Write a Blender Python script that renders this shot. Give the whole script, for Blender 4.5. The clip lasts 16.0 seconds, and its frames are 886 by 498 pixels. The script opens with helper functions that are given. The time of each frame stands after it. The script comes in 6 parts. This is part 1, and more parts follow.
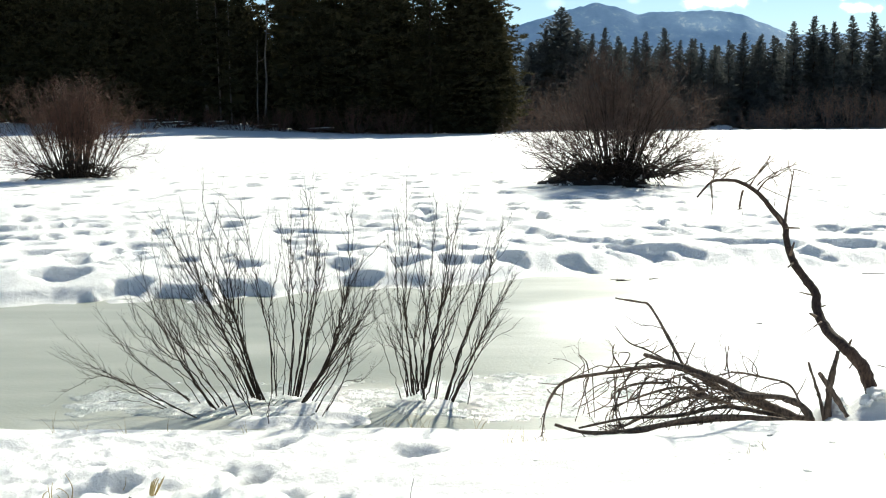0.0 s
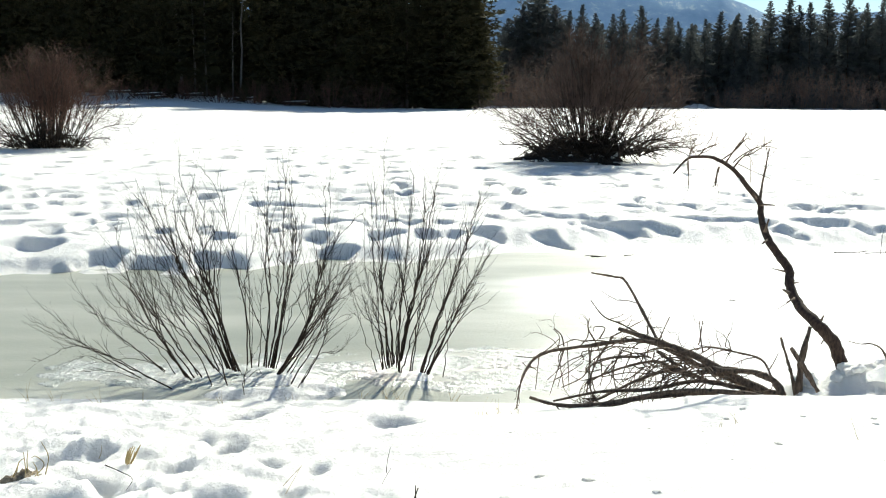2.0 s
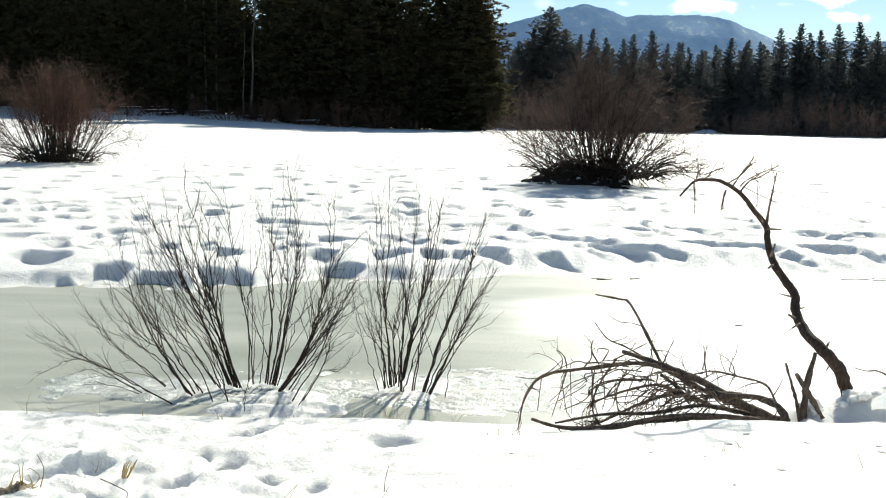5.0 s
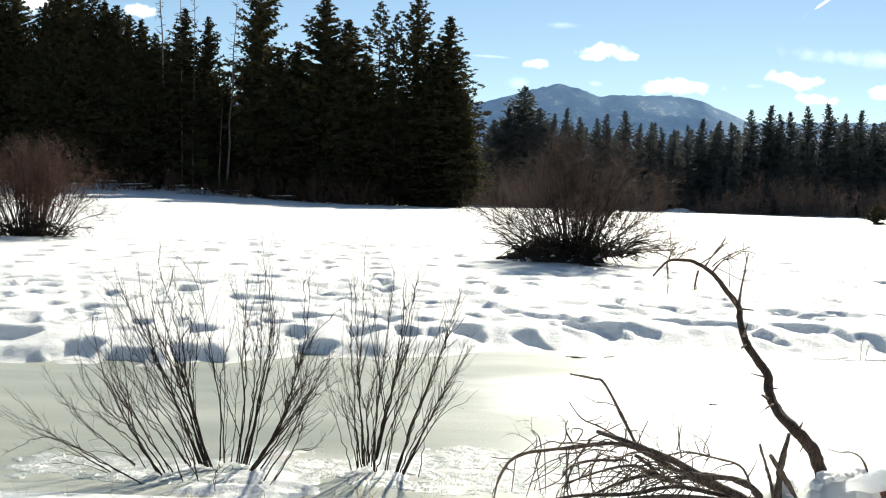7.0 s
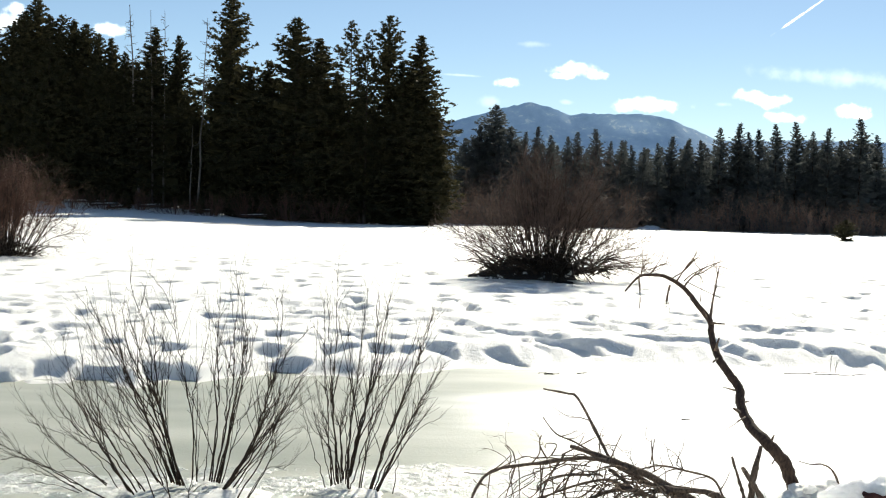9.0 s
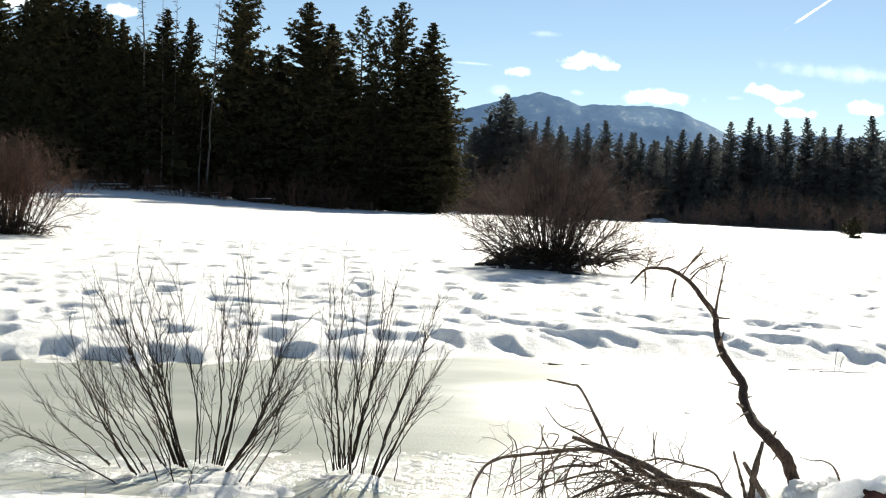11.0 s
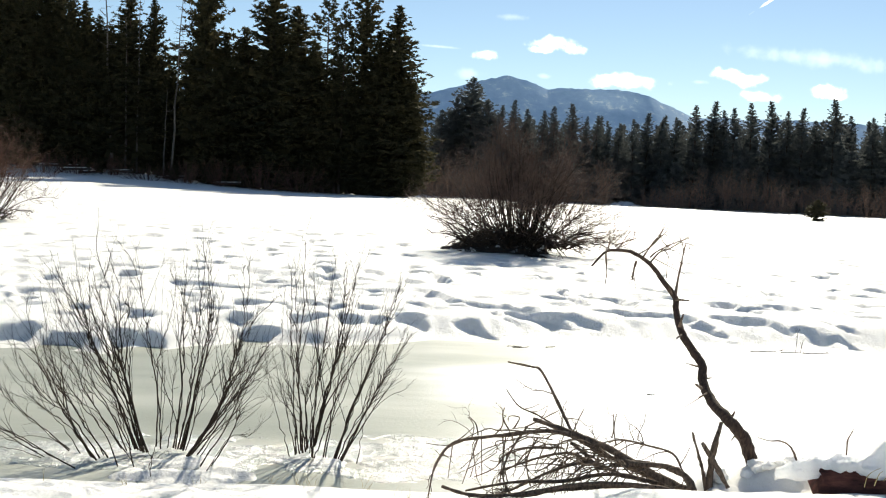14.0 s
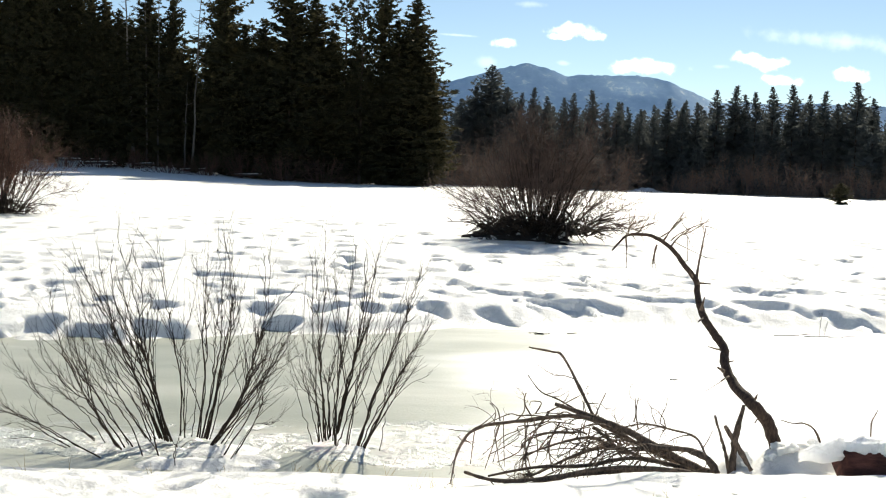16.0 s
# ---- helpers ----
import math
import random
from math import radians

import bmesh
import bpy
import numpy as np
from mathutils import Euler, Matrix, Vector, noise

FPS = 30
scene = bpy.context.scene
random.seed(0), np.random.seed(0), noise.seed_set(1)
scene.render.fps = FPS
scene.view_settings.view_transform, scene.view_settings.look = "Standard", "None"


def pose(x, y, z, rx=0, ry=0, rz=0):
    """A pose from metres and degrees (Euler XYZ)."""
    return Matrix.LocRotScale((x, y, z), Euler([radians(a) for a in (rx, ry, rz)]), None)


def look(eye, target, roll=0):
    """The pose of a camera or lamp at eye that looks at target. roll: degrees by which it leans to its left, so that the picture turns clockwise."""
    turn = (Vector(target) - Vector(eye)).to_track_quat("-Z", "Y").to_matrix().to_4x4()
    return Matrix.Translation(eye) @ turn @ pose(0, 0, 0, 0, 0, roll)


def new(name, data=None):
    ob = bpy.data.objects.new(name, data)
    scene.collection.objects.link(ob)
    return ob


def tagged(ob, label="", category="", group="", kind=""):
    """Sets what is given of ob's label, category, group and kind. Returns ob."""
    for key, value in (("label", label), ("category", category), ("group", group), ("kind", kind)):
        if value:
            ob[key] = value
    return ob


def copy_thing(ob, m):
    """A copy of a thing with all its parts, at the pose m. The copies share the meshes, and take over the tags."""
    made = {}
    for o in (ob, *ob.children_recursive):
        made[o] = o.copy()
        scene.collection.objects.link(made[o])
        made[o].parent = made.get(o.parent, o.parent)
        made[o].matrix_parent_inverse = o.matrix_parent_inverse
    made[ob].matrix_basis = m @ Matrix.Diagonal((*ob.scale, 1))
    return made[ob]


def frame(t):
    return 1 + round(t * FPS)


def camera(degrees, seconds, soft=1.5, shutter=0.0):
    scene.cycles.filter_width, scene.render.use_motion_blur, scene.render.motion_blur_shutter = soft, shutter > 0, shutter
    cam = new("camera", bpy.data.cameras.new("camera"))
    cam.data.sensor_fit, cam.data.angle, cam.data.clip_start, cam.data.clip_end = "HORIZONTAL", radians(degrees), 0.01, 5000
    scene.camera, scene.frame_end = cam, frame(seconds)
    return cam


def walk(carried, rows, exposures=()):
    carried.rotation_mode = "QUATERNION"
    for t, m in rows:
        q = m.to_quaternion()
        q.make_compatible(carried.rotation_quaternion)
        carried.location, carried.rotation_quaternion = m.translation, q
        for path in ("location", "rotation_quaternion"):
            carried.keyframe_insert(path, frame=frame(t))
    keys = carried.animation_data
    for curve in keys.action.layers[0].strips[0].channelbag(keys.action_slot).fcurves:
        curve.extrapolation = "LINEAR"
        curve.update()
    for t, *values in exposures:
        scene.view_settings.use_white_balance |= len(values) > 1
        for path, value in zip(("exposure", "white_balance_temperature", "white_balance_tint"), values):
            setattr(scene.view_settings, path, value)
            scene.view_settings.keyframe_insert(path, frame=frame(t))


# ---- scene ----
cam = camera(43.0, 16.0, soft=1.15)
PATH = [
    (0, (0.038, -0.04, 2.5), (0.036, 1.948, 2.278), -0.4),
    (0.5, (0.036, -0.053, 2.496), (0.071, 1.933, 2.268), -0.3),
    (1, (0.036, -0.042, 2.495), (0.073, 1.943, 2.254), -0.1),
    (1.5, (0.021, -0.06, 2.488), (0.061, 1.924, 2.241), 0.6),
    (2, (0.019, -0.06, 2.483), (0.062, 1.922, 2.218), 0.4),
    (2.5, (0.018, -0.051, 2.481), (0.066, 1.931, 2.223), 1.2),
    (3, (0.015, -0.071, 2.481), (0.053, 1.909, 2.206), 1.6),
    (3.2, (0.017, -0.057, 2.487), (0.064, 1.925, 2.225), 1.8),
    (5.3, (0.046, -0.022, 2.46), (0.073, 1.966, 2.242), 1.3),
    (5.5, (0.047, -0.022, 2.462), (0.069, 1.967, 2.256), 1.4),
    (6, (0.041, -0.041, 2.477), (0.057, 1.953, 2.323), 1.7),
    (6.5, (0.035, -0.056, 2.473), (0.062, 1.94, 2.341), 1.5),
    (7, (0.043, -0.038, 2.481), (0.114, 1.959, 2.389), 1.8),
    (7.5, (0.026, -0.055, 2.469), (0.117, 1.941, 2.374), 2.8),
    (8, (0.045, -0.045, 2.472), (0.162, 1.951, 2.425), 1.9),
    (8.5, (0.047, -0.043, 2.466), (0.157, 1.953, 2.418), 1.7),
    (9, (0.032, -0.06, 2.464), (0.152, 1.936, 2.406), 1.6),
    (9.5, (0.042, -0.039, 2.472), (0.156, 1.956, 2.395), 1.8),
    (10, (0.035, -0.045, 2.468), (0.148, 1.951, 2.388), 2.4),
    (12.5, (0.043, -0.092, 2.468), (0.139, 1.904, 2.387), 3.5),
    (13, (0.052, -0.075, 2.457), (0.159, 1.92, 2.367), 4.4),
    (13.5, (0.074, -0.059, 2.459), (0.218, 1.933, 2.356), 2.6),
    (14, (0.086, -0.051, 2.463), (0.253, 1.94, 2.357), 2.8),
    (14.5, (0.07, -0.067, 2.452), (0.246, 1.923, 2.362), 3.5),
    (15, (0.085, -0.06, 2.461), (0.254, 1.931, 2.37), 3.3),
    (15.5, (0.081, -0.08, 2.454), (0.233, 1.912, 2.372), 2.5),
    (16, (0.098, -0.055, 2.444), (0.228, 1.937, 2.317), 2.0),
]
walk(cam, [(t, look(eye, target, roll)) for t, eye, target, roll in PATH], exposures=[(0.0, 0.63, 6750, 2), (5.3, 0.63, 6850, 2.5), (7.5, 0.63, 7000, 4.5), (16.0, 0.64, 7150, 6)])

# ---------------------------------------------------------------- light
EL, AZ = radians(34), radians(19)
world = bpy.data.worlds.new("winter_sky")
scene.world = world
world.use_nodes = True
wn, wl = world.node_tree.nodes, world.node_tree.links
wn.clear()
sky = wn.new("ShaderNodeTexSky")
sky.sky_type = "NISHITA"
sky.sun_disc = False
sky.sun_elevation, sky.sun_rotation = EL, AZ
sky.altitude, sky.air_density, sky.dust_density, sky.ozone_density = 1900, 1.0, 0.25, 2.6
wb = wn.new("ShaderNodeBackground")
wb.inputs["Strength"].default_value = 0.073
wo = wn.new("ShaderNodeOutputWorld")
wl.new(sky.outputs[0], wb.inputs[0])
wl.new(wb.outputs[0], wo.inputs[0])

sun_data = bpy.data.lights.new("sun", "SUN")
sun_data.energy, sun_data.angle, sun_data.color = 4.6, radians(0.7), (1.0, 0.96, 0.89)
sun = new("sun", sun_data)
sun.matrix_world = look((300 * math.sin(AZ) * math.cos(EL), 300 * math.cos(AZ) * math.cos(EL), 300 * math.sin(EL)), (0, 0, 0))

# ---------------------------------------------------------------- materials
def material(name):
    m = bpy.data.materials.new(name)
    m.use_nodes = True
    return m, m.node_tree.nodes, m.node_tree.links, m.node_tree.nodes["Principled BSDF"]


def noise_node(n, l, scale, detail=4.0, rough=0.55, coord=None, stretch=None):
    t = n.new("ShaderNodeTexNoise")
    t.inputs["Scale"].default_value, t.inputs["Detail"].default_value, t.inputs["Roughness"].default_value = scale, detail, rough
    if coord is None:
        coord = n.new("ShaderNodeNewGeometry").outputs["Position"]
    if stretch:
        mp = n.new("ShaderNodeMapping")
        mp.inputs["Scale"].default_value = stretch
        l.new(coord, mp.inputs["Vector"])
        coord = mp.outputs[0]
    l.new(coord, t.inputs["Vector"])
    return t


def ramp(n, l, src, stops):
    r = n.new("ShaderNodeValToRGB")
    e = r.color_ramp.elements
    while len(e) < len(stops):
        e.new(0.5)
    for k, (p, c) in zip(e, stops):
        k.position, k.color = p, (*c, 1) if len(c) == 3 else c
    l.new(src, r.inputs[0])
    return r


def bump(n, l, src, strength, distance, bsdf, before=None):
    b = n.new("ShaderNodeBump")
    b.inputs["Strength"].default_value, b.inputs["Distance"].default_value = strength, distance
    l.new(src, b.inputs["Height"])
    if before is not None:
        l.new(before.outputs[0], b.inputs["Normal"])
    l.new(b.outputs[0], bsdf.inputs["Normal"])
    return b


def mixed(n, l, fac, a, b):
    m = n.new("ShaderNodeMix")
    m.data_type = "RGBA"
    l.new(fac, m.inputs[0])
    for s, v in ((m.inputs[6], a), (m.inputs[7], b)):
        if isinstance(v, tuple):
            s.default_value = (*v, 1)
        else:
            l.new(v, s)
    return m.outputs[2]


def plain_wood(name, dark, light, scale, rough=0.85, relief=0.004, stretch=(1, 1, 1), vary=0.25):
    """Bark or wood: two scales of mottling, some difference from piece to piece."""
    m, n, l, p = material(name)
    co = n.new("ShaderNodeTexCoord").outputs["Object"]
    a = noise_node(n, l, scale, 6, 0.65, co, stretch)
    c = ramp(n, l, a.outputs[0], [(0.3, dark), (0.7, light)])
    big = noise_node(n, l, scale * 0.13, 3, 0.5, co)
    inf = n.new("ShaderNodeObjectInfo")
    add = n.new("ShaderNodeMath")
    add.operation = "MULTIPLY_ADD"
    l.new(inf.outputs["Random"], add.inputs[0])
    add.inputs[1].default_value = vary
    l.new(big.outputs[0], add.inputs[2])
    hsv = n.new("ShaderNodeHueSaturation")
    l.new(c.outputs[0], hsv.inputs["Color"])
    sub = n.new("ShaderNodeMath")
    sub.operation = "ADD"
    l.new(add.outputs[0], sub.inputs[0])
    sub.inputs[1].default_value = 0.45
    l.new(sub.outputs[0], hsv.inputs["Value"])
    l.new(hsv.outputs[0], p.inputs["Base Color"])
    p.inputs["Roughness"].default_value = rough
    p.inputs["Specular IOR Level"].default_value = 0.25
    if relief:
        bump(n, l, a.outputs[0], 0.8, relief, p)
    return m


def snow_material():
    m, n, l, p = material("snow")
    big = noise_node(n, l, 0.35, 3)
    grain = noise_node(n, l, 160, 2, 0.7)
    mid = noise_node(n, l, 14, 6, 0.68)
    c = ramp(n, l, big.outputs[0], [(0.3, (0.85, 0.84, 0.80)), (0.7, (0.885, 0.875, 0.845))])
    specks = noise_node(n, l, 26, 3, 0.8)
    dirt = ramp(n, l, specks.outputs[0], [(0.70, (0, 0, 0)), (0.80, (1, 1, 1))])
    fac = n.new("ShaderNodeMath")
    fac.operation = "MULTIPLY"
    l.new(dirt.outputs[0], fac.inputs[0])
    fac.inputs[1].default_value = 0.25
    l.new(mixed(n, l, fac.outputs[0], c.outputs[0], (0.42, 0.37, 0.30)), p.inputs["Base Color"])
    p.inputs["Roughness"].default_value = 0.62
    p.subsurface_method = "BURLEY"
    p.inputs["Subsurface Weight"].default_value = 0.8
    p.inputs["Subsurface Radius"].default_value = (1.0, 1.0, 1.05)
    p.inputs["Subsurface Scale"].default_value = 0.12
    p.inputs["Specular IOR Level"].default_value = 0.3
    b = bump(n, l, mid.outputs[0], 0.75, 0.045, p)
    bump(n, l, grain.outputs[0], 0.25, 0.004, p, b)
    return m


def ice_material():
    """Grey-green lake ice, wet and crusted in places, dusted with snow towards one end."""
    m, n, l, p = material("lake_ice")
    geo = n.new("ShaderNodeNewGeometry")
    sep = n.new("ShaderNodeSeparateXYZ")
    l.new(geo.outputs["Position"], sep.inputs[0])
    streak = noise_node(n, l, 1.0, 3, 0.5, geo.outputs["Position"], (0.15, 0.60, 1))
    # how far the bare ice reaches at each distance: tongues between the drifts
    along = n.new("ShaderNodeMath")
    along.operation = "DIVIDE"
    l.new(sep.outputs["Y"], along.inputs[0])
    along.inputs[1].default_value = 20.0
    reach = ramp(n, l, along.outputs[0], [(y / 20, (v / 10, v / 10, v / 10)) for y, v in ((9.0, 3.5), (11.5, 4.4), (12.6, 5.2), (13.8, 3.7), (15.1, 4.0), (16.1, 6.0), (17.6, 6.6))])
    far = n.new("ShaderNodeMath")
    far.operation = "MULTIPLY_ADD"
    l.new(reach.outputs[0], far.inputs[0])
    far.inputs[1].default_value = -10.0
    l.new(sep.outputs["X"], far.inputs[2])
    k = n.new("ShaderNodeMath")
    k.operation = "MULTIPLY_ADD"
    l.new(streak.outputs[0], k.inputs[0])
    k.inputs[1].default_value = 4.0
    l.new(far.outputs[0], k.inputs[2])
    edge = n.new("ShaderNodeMapRange")
    edge.interpolation_type = "SMOOTHSTEP"
    edge.inputs["From Min"].default_value, edge.inputs["From Max"].default_value = -1.4, 1.0
    l.new(k.outputs[0], edge.inputs[0])
    tone = noise_node(n, l, 1.0, 3, 0.55, geo.outputs["Position"], (0.25, 0.75, 1))
    ice = ramp(n, l, tone.outputs[0], [(0.30, (0.285, 0.30, 0.25)), (0.52, (0.38, 0.392, 0.33)), (0.72, (0.51, 0.515, 0.45))])
    l.new(mixed(n, l, edge.outputs[0], ice.outputs[0], (0.86, 0.87, 0.88)), p.inputs["Base Color"])
    rg = n.new("ShaderNodeMapRange")
    rg.inputs["To Min"].default_value, rg.inputs["To Max"].default_value = 0.40, 0.65
    l.new(edge.outputs[0], rg.inputs[0])
    l.new(rg.outputs[0], p.inputs["Roughness"])
    p.inputs["Specular IOR Level"].default_value = 0.18
    p.subsurface_method = "BURLEY"
    p.inputs["Subsurface Weight"].default_value = 0.6
    p.inputs["Subsurface Radius"].default_value = (0.9, 1.0, 1.0)
    p.inputs["Subsurface Scale"].default_value = 0.10
    crust = noise_node(n, l, 24, 3, 0.6)
    wide = noise_node(n, l, 1.0, 3, 0.5, geo.outputs["Position"], (0.5, 1.6, 1))
    b = bump(n, l, wide.outputs[0], 0.3, 0.03, p)
    bump(n, l, crust.outputs[0], 0.35, 0.014, p, b)
    return m


def crust_material():
    """Rough thawed and refrozen ice that glints in the sun."""
    m, n, l, p = material("crusted_ice")
    a = noise_node(n, l, 3.0, 5, 0.6)
    c = ramp(n, l, a.outputs[0], [(0.38, (0.45, 0.475, 0.415)), (0.66, (0.70, 0.71, 0.66))])
    l.new(c.outputs[0], p.inputs["Base Color"])
    p.inputs["Roughness"].default_value = 0.17
    p.inputs["Specular IOR Level"].default_value = 0.6
    g = noise_node(n, l, 30, 3, 0.7)
    bump(n, l, g.outputs[0], 0.75, 0.03, p)
    return m


def needle_material(name, dark, light, through_light=0.34):
    m, n, l, p = material(name)
    geo = n.new("ShaderNodeNewGeometry")
    inf = n.new("ShaderNodeObjectInfo")
    mix = n.new("ShaderNodeMath")
    mix.operation = "MULTIPLY_ADD"
    l.new(geo.outputs["Random Per Island"], mix.inputs[0])
    mix.inputs[1].default_value = 0.6
    half = n.new("ShaderNodeMath")
    half.operation = "MULTIPLY"
    half.inputs[1].default_value = 0.4
    l.new(inf.outputs["Random"], half.inputs[0])
    l.new(half.outputs[0], mix.inputs[2])
    c = ramp(n, l, mix.outputs[0], [(0.0, dark), (1.0, light)])
    l.new(c.outputs[0], p.inputs["Base Color"])
    p.inputs["Roughness"].default_value = 0.75
    p.inputs["Specular IOR Level"].default_value = 0.12
    tr = n.new("ShaderNodeBsdfTranslucent")
    l.new(c.outputs[0], tr.inputs[0])
    ms = n.new("ShaderNodeMixShader")
    ms.inputs[0].default_value = through_light
    l.new(p.outputs[0], ms.inputs[1])
    l.new(tr.outputs[0], ms.inputs[2])
    l.new(ms.outputs[0], n["Material Output"].inputs["Surface"])
    return m


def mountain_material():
    m, n, l, p = material("hazed_mountain")
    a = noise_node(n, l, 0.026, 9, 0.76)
    # distance haze is painted in as pale blue; the last stop is snow
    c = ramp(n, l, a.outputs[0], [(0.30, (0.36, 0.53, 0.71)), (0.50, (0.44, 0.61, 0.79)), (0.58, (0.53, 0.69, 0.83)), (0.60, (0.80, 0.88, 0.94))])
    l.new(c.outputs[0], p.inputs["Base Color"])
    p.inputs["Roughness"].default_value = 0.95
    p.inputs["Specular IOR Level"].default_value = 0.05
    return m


def cloud_material(name, low, high, thin):
    """Thin fair-weather cloud: dense in the middle, ragged and clear at the rim."""
    m, n, l, p = material(name)
    n.remove(p)
    co = n.new("ShaderNodeTexCoord").outputs["Object"]
    ln = n.new("ShaderNodeVectorMath")
    ln.operation = "LENGTH"
    l.new(co, ln.inputs[0])
    geo = n.new("ShaderNodeNewGeometry")
    t = noise_node(n, l, 0.020, 4, 0.55, geo.outputs["Position"])
    k = n.new("ShaderNodeMath")
    k.operation = "MULTIPLY_ADD"
    l.new(t.outputs[0], k.inputs[0])
    k.inputs[1].default_value = -2.7
    l.new(ln.outputs["Value"], k.inputs[2])
    r = n.new("ShaderNodeMapRange")
    r.interpolation_type = "SMOOTHSTEP"
    r.inputs["From Min"].default_value, r.inputs["From Max"].default_value = high, low
    r.inputs["To Max"].default_value = thin
    l.new(k.outputs[0], r.inputs[0])
    em = n.new("ShaderNodeEmission")
    em.inputs["Color"].default_value, em.inputs["Strength"].default_value = (0.98, 0.99, 1.0, 1), 2.2
    tp = n.new("ShaderNodeBsdfTransparent")
    ms = n.new("ShaderNodeMixShader")
    l.new(r.outputs[0], ms.inputs[0])
    l.new(tp.outputs[0], ms.inputs[1])
    l.new(em.outputs[0], ms.inputs[2])
    l.new(ms.outputs[0], n["Material Output"].inputs["Surface"])
    return m


SNOW = snow_material()
ICE = ice_material()
CRUST = crust_material()
NEEDLES = needle_material("pine_needles", (0.040, 0.039, 0.022), (0.086, 0.075, 0.038), 0.40)
# far needles have aerial haze mixed into their colour: paler, bluer than the pines
HAZED_FIR = needle_material("hazed_fir_needles", (0.074, 0.083, 0.084), (0.138, 0.148, 0.142), 0.5)
BARK = plain_wood("pine_bark", (0.030, 0.022, 0.017), (0.095, 0.066, 0.050), 6, stretch=(1, 1, 0.2))
SNAG = plain_wood("bleached_snag", (0.06, 0.052, 0.045), (0.17, 0.148, 0.13), 5, stretch=(1, 1, 0.15))
DEAD = plain_wood("dead_branch_bark", (0.028, 0.021, 0.016), (0.215, 0.155, 0.115), 60, relief=0.006, stretch=(1, 1, 0.35))
TRUNK = plain_wood("dead_trunk_bark", (0.014, 0.009, 0.007), (0.088, 0.058, 0.044), 70, relief=0.008, stretch=(1, 1, 0.3))
TWIG = plain_wood("willow_twig", (0.012, 0.008, 0.006), (0.042, 0.028, 0.018), 30, relief=0)
RED_TWIG = plain_wood("red_willow_twig", (0.050, 0.026, 0.019), (0.155, 0.080, 0.055), 3, relief=0)
BROWN_TWIG = plain_wood("brown_willow_twig", (0.042, 0.028, 0.023), (0.135, 0.088, 0.070), 3, relief=0)
THICKET = plain_wood("thicket_twig", (0.085, 0.056, 0.042), (0.25, 0.165, 0.125), 2, relief=0)
LOG = plain_wood("rotten_red_wood", (0.030, 0.012, 0.010), (0.13, 0.050, 0.038), 24, relief=0.01, stretch=(0.3, 1, 1))
GRASS = plain_wood("dry_grass", (0.30, 0.22, 0.09), (0.60, 0.48, 0.24), 12, relief=0)
MOUNTAIN = mountain_material()
CLOUD = cloud_material("cloud", -1.5, -0.12, 1.0)
WISP = cloud_material("cirrus_wisp", -1.6, 0.2, 0.13)
SHRED = cloud_material("cloud_shred", -1.4, -0.1, 0.09)

# ---------------------------------------------------------------- mesh helpers
def mesh_object(name, verts, faces, mat, smooth=True):
    me = bpy.data.meshes.new(name)
    me.from_pydata(verts, [], faces)
    me.materials.append(mat)
    if smooth:
        me.polygons.foreach_set("use_smooth", [True] * len(me.polygons))
    me.update()
    return new(name, me)


def part(name, vf, mat, parent, label="", smooth=True):
    ob = mesh_object(name, vf[0], vf[1], mat, smooth)
    ob.parent = parent
    if label:
        tagged(ob, label)
    return ob


def empty(name, loc, rz=0.0):
    ob = new(name)
    ob.empty_display_size = 0.2
    ob.matrix_basis = pose(*loc, 0, 0, rz)
    return ob


def tube(vf, pts, radii, sides=4, cap=True):
    """A tapering round bar along pts, added to the lists in vf."""
    V, F = vf
    base = len(V)
    n = len(pts)
    side = None
    for i in range(n):
        a, b = pts[max(i - 1, 0)], pts[min(i + 1, n - 1)]
        d = (b - a).normalized()
        if side is None:
            side = d.orthogonal().normalized()
        else:
            side = (side - d * side.dot(d))
            side = side.normalized() if side.length > 1e-6 else d.orthogonal().normalized()
        up = d.cross(side)
        for k in range(sides):
            w = 2 * math.pi * k / sides
            V.append(pts[i] + (side * math.cos(w) + up * math.sin(w)) * radii[i])
    for i in range(n - 1):
        for k in range(sides):
            k2 = (k + 1) % sides
            F.append((base + i * sides + k, base + i * sides + k2, base + (i + 1) * sides + k2, base + (i + 1) * sides + k))
    if cap:
        F.append(tuple(base + k for k in reversed(range(sides))))
        F.append(tuple(base + (n - 1) * sides + k for k in range(sides)))


def smooth_line(pts, radii, per=4):
    """Catmull-Rom curve through the given points, with radii in between."""
    P = [Vector(p) for p in pts]
    out, rr = [], []
    for i in range(len(P) - 1):
        p0, p1, p2, p3 = P[max(i - 1, 0)], P[i], P[i + 1], P[min(i + 2, len(P) - 1)]
        for k in range(per):
            s = k / per
            out.append(0.5 * (2 * p1 + (p2 - p0) * s + (2 * p0 - 5 * p1 + 4 * p2 - p3) * s * s + (3 * p1 - p0 - 3 * p2 + p3) * s ** 3))
            rr.append(radii[i] * (1 - s) + radii[i + 1] * s)
    out.append(P[-1])
    rr.append(radii[-1])
    return out, rr


def wander(rng, p, d, length, steps, bend, pull=Vector((0, 0, 0))):
    """A line that wavers on its way from p along d."""
    d = d.normalized()
    pts = [p.copy()]
    for _ in range(steps):
        d = (d + Vector((rng.gauss(0, bend), rng.gauss(0, bend), rng.gauss(0, bend))) + pull / steps).normalized()
        pts.append(pts[-1] + d * (length / steps))
    return pts


